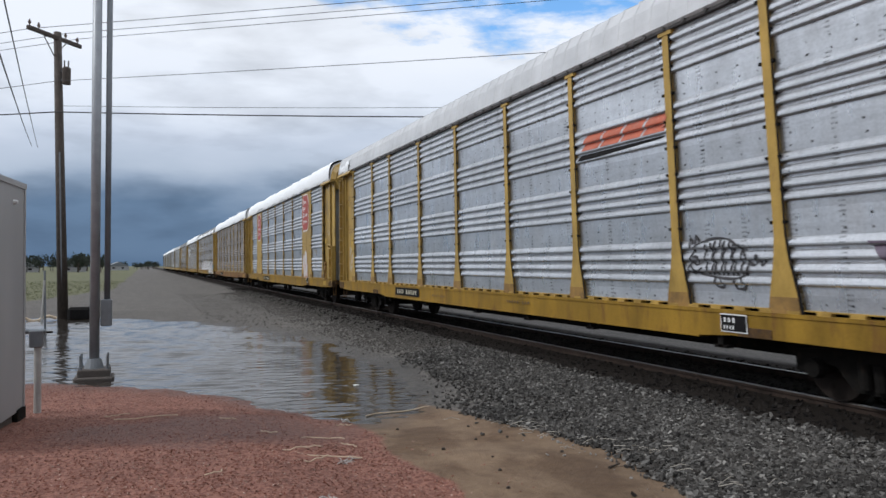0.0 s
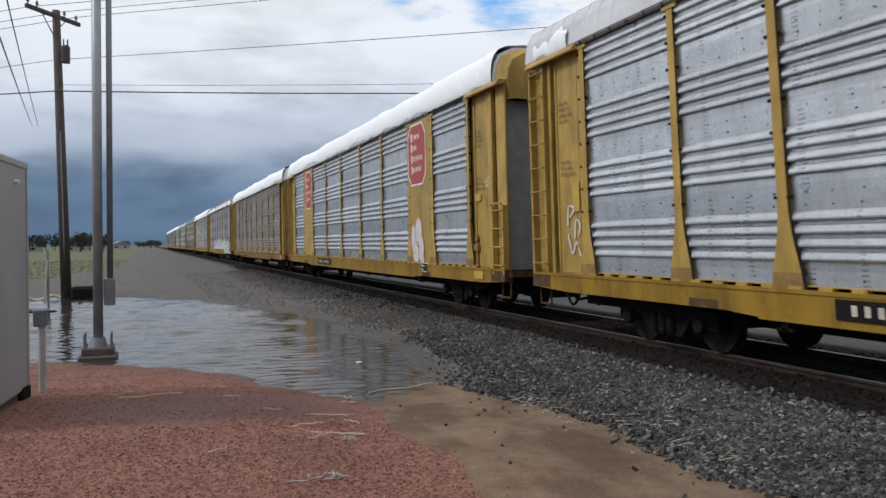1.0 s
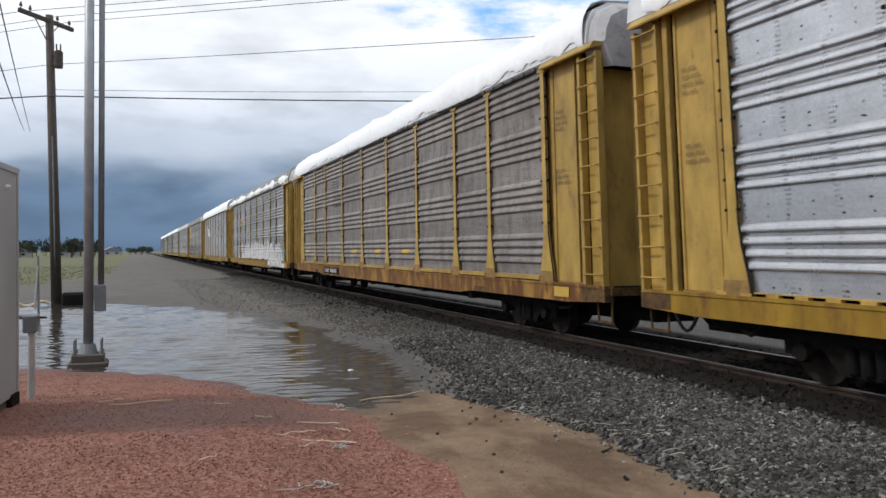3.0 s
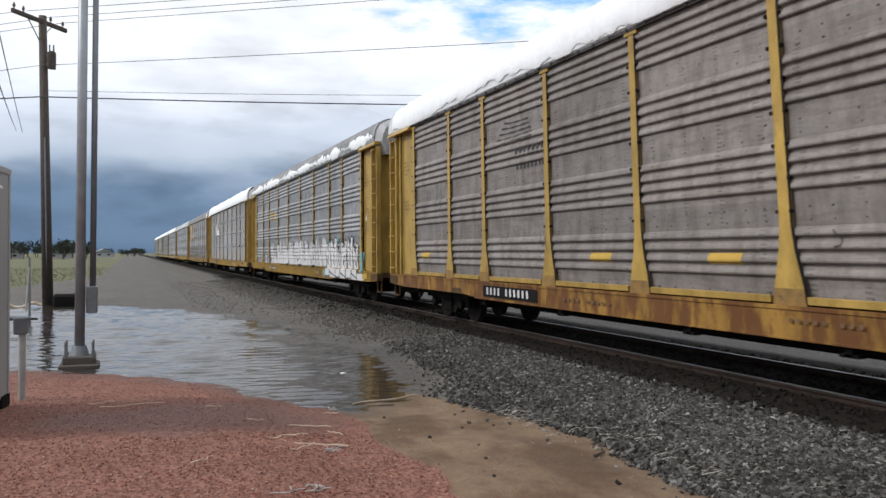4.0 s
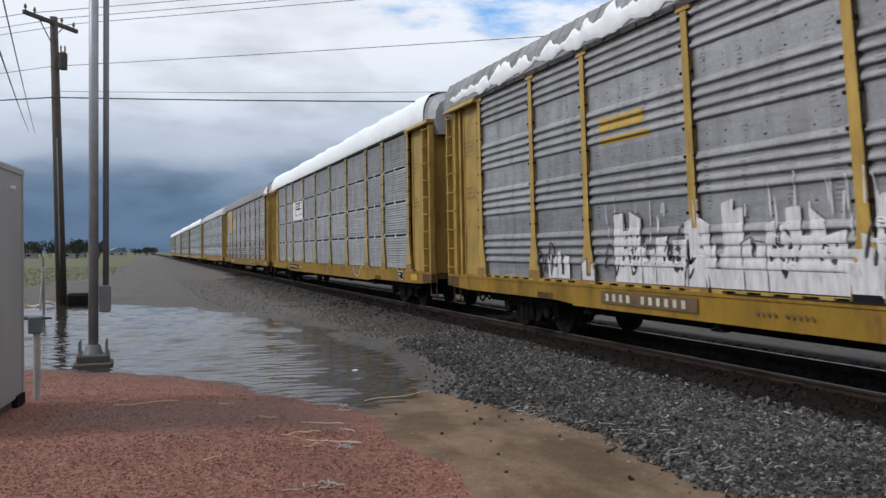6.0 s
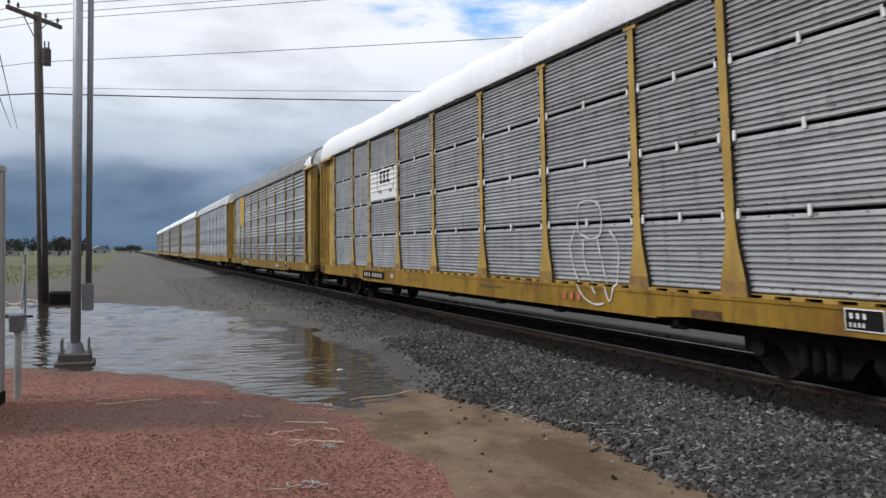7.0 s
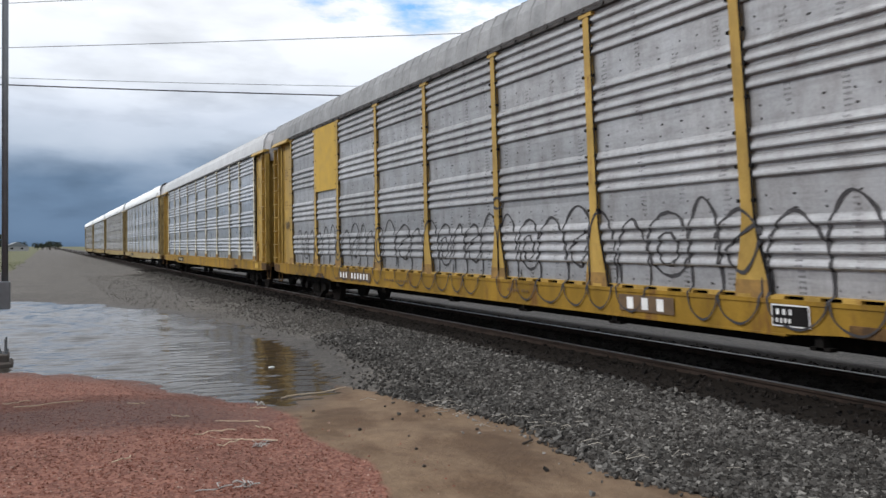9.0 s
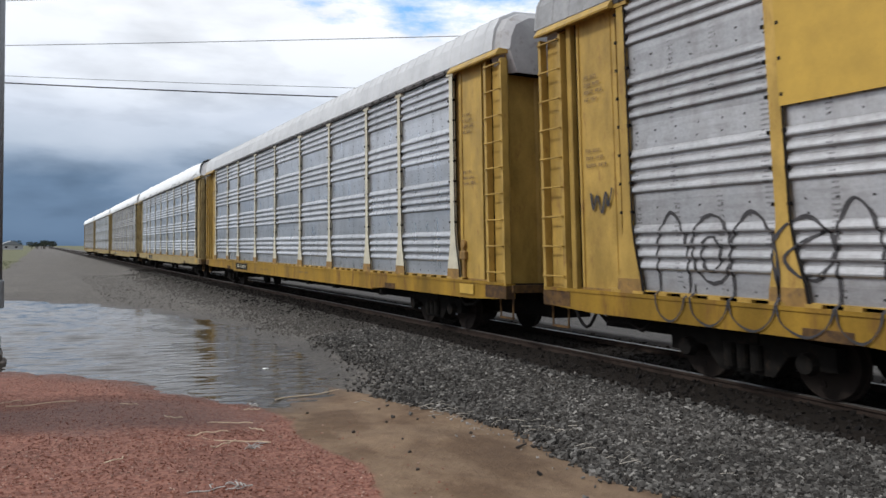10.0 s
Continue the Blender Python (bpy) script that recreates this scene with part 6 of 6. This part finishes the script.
def build_litter():
    """Straw stalks on the scoria, dark stones on the sand, pale stones at the ballast's foot."""
    rng = random.Random(12)
    for x, y, l, a in ((0.05, 10.6, 0.75, 5), (1.0, 10.25, 0.2, -20), (1.75, 7.9, 0.75, -35), (1.55, 8.2, 0.4, 10), (1.9, 8.8, 0.5, -25), (1.35, 9.1, 0.25, -55), (2.35, 9.7, 0.2, 0),
                       (1.6, 7.7, 0.3, 35), (0.6, 7.3, 0.2, 40), (2.1, 8.4, 0.25, -70), (-0.3, 10.9, 0.3, 10)):
        bm = bmesh.new()
        tube(bm, [(-l / 2 + l * i / 6, rng.uniform(-0.03, 0.03), 0.010 + rng.uniform(0, 0.02)) for i in range(7)], 0.006, 5)
        ob = new("straw_stalk", mesh_of(bm, "straw_stalk", STRAW))
        ob.matrix_basis = pose(x, y, ground_z(x, y) + 0.004, 0, 0, a)
        tagged(ob, "bleached dry stalk lying on red scoria", "straw", "stalks on the scoria")
    # a bleached tuft of weed
    for x, y in ((1.42, 6.25), (2.42, 10.0), (1.85, 7.6)):
        bm = bmesh.new()
        for k in range(9):
            a, e = rng.uniform(0, 6.28), rng.uniform(0.05, 0.16)
            p = Vector((0, 0, 0))
            for i in range(3):
                q = p + Vector((math.cos(a) * 0.035, math.sin(a) * 0.035, 0.5 * e * (0.6 - 0.4 * i)))
                rod(bm, p, q, 0.004, 0.003, 4)
                p = q
                a += rng.uniform(-0.6, 0.6)
        ob = new("dry_weed", mesh_of(bm, "dry_weed", PLASTIC))
        ob.matrix_basis = pose(x, y, ground_z(x, y))
        tagged(ob, "bleached dry weed tuft on the scoria", "weed", kind="stuff")
    for x, y, s in ((1.17, 6.2, 0.30), (1.42, 6.2, 0.22), (1.95, 7.75, 0.25)):
        bm = bmesh.new()
        tube(bm, [(s * (i / 10 - 0.5), 0.03 * math.sin(i * 0.8 + x), 0.010 + 0.006 * math.sin(i * 0.6)) for i in range(11)], 0.005, 6)
        tube(bm, [(s * 0.1, 0.0, 0.02), (s * 0.15, 0.06, 0.03), (s * 0.3, 0.10, 0.015)], 0.005, 5)
        ob = new("bleached_root", mesh_of(bm, "bleached_root", PLASTIC))
        ob.matrix_basis = pose(x, y, ground_z(x, y), 0, 0, 12 * x)
        tagged(ob, "bleached white root lying on red scoria", "root", "roots on the scoria")
    rock = bmesh.new()
    bmesh.ops.create_icosphere(rock, subdivisions=1, radius=1)
    for v in rock.verts:
        v.co *= 0.8 + 0.35 * noise.noise(v.co * 2.0)
    dark = mesh_of(rock, "stone", DEADWOOD)
    for x, y, s in ((3.02, 7.95, 0.035), (3.55, 8.3, 0.03), (3.2, 6.9, 0.03), (3.75, 9.0, 0.028), (3.9, 8.2, 0.025), (2.9, 9.2, 0.03), (3.35, 7.4, 0.022), (4.1, 7.3, 0.03), (3.0, 6.3, 0.03)):
        ob = new("stone", dark)
        ob.matrix_basis = pose(x, y, ground_z(x, y) + s * 0.3, 20, 0, 70 * x) @ Matrix.Diagonal((s, s * 0.8, s * 0.7, 1))
        tagged(ob, "small dark stone on the wet sand", "stone", "stones on the sand")
    bm = bmesh.new()
    rod(bm, (-0.09, 0, 0.015), (0.09, 0, 0.02), 0.014, 0.01, 6)
    ob = new("dark_stick", mesh_of(bm, "dark_stick", DEADWOOD))
    ob.matrix_basis = pose(4.25, 6.55, ground_z(4.25, 6.55), 0, 0, 25)
    tagged(ob, "short black stick on the sand", "stick")
    bm = bmesh.new()
    tube(bm, [(-0.55 + 0.14 * i, 0.05 * math.sin(i), 0.012) for i in range(9)], 0.009, 5)
    ob = new("drift_stalk", mesh_of(bm, "drift_stalk", STRAW))
    ob.matrix_basis = pose(3.35, 10.55, ground_z(3.35, 10.55) + 0.01, 0, 0, 18)
    tagged(ob, "pale drift stalk at the puddle's edge", "straw")
    bm = bmesh.new()
    box(bm, -0.045, 0.045, -0.035, 0.035, 0, 0.02, 0.006)
    ob = new("floating_litter", mesh_of(bm, "floating_litter", WHITE))
    ob.matrix_basis = pose(3.4, 13.1, 0.0, 0, 0, 30)
    tagged(ob, "small white scrap floating on the puddle", "litter")
    pts, sz = [], []
    for i in range(230):
        x, y = rng.gauss(4.75, 0.30), rng.gauss(7.7, 0.9)
        pts.append((x, y, ground_z(x, y)))
        sz.append(rng.uniform(0.015, 0.05))
    bm = bmesh.new()
    for i in range(60):
        u = rng.random()
        x, y = 4.15 + 1.1 * u + rng.gauss(0, 0.22), 9.3 - 4.2 * u + rng.gauss(0, 0.3)
        a, l = rng.uniform(-0.9, 0.5), rng.uniform(0.06, 0.26)
        z = ground_z(x, y) + 0.035
        dx, dy = math.cos(a) * l / 2, math.sin(a) * l / 2
        tube(bm, [(x - dx, y - dy, z), (x + rng.uniform(-0.02, 0.02), y, z + rng.uniform(0.0, 0.03)), (x + dx, y + dy, z - 0.005)], rng.uniform(0.002, 0.0045), 4)
    tagged(new("straw_litter", mesh_of(bm, "straw_litter", BLEACHED)), "bleached straw caught along the ballast's foot", "straw", kind="stuff")
    strew("pale_stones", pts, sz, PALE_STONE, "scatter of pale limestone chips", "gravel", seed=9, crushed=True)


build_far()
build_grass()
build_litter()


# ------------------------------------------------------------------ what moves


SLACK = {0: -0.04, 1: 0.09, 2: -0.09, 3: 0.03, 4: 0.06, 5: 0.0, 6: -0.06}      # the couplers' play
LAG = {9.0: 0.5}        # the slack runs through the train for a moment


def motions():
    times = [i * 0.5 for i in range(21)]
    for k, car in CARS:
        mid = GAP + (k - 0.5) * LENGTH + SLACK.get(k, 0.0)
        walk(car, [(t, pose(TRACK_X, mid - SPEED * t + LAG.get(t, 0.0), RAIL_Z)) for t in times])
    turn = math.degrees(SPEED / 0.42)
    spin = [i / FPS for i in range(0, 301)]
    for ws, w in WHEELS:
        walk(ws, [(t, pose(0, w, 0.42, turn * t, 0, 0)) for t in spin])


motions()
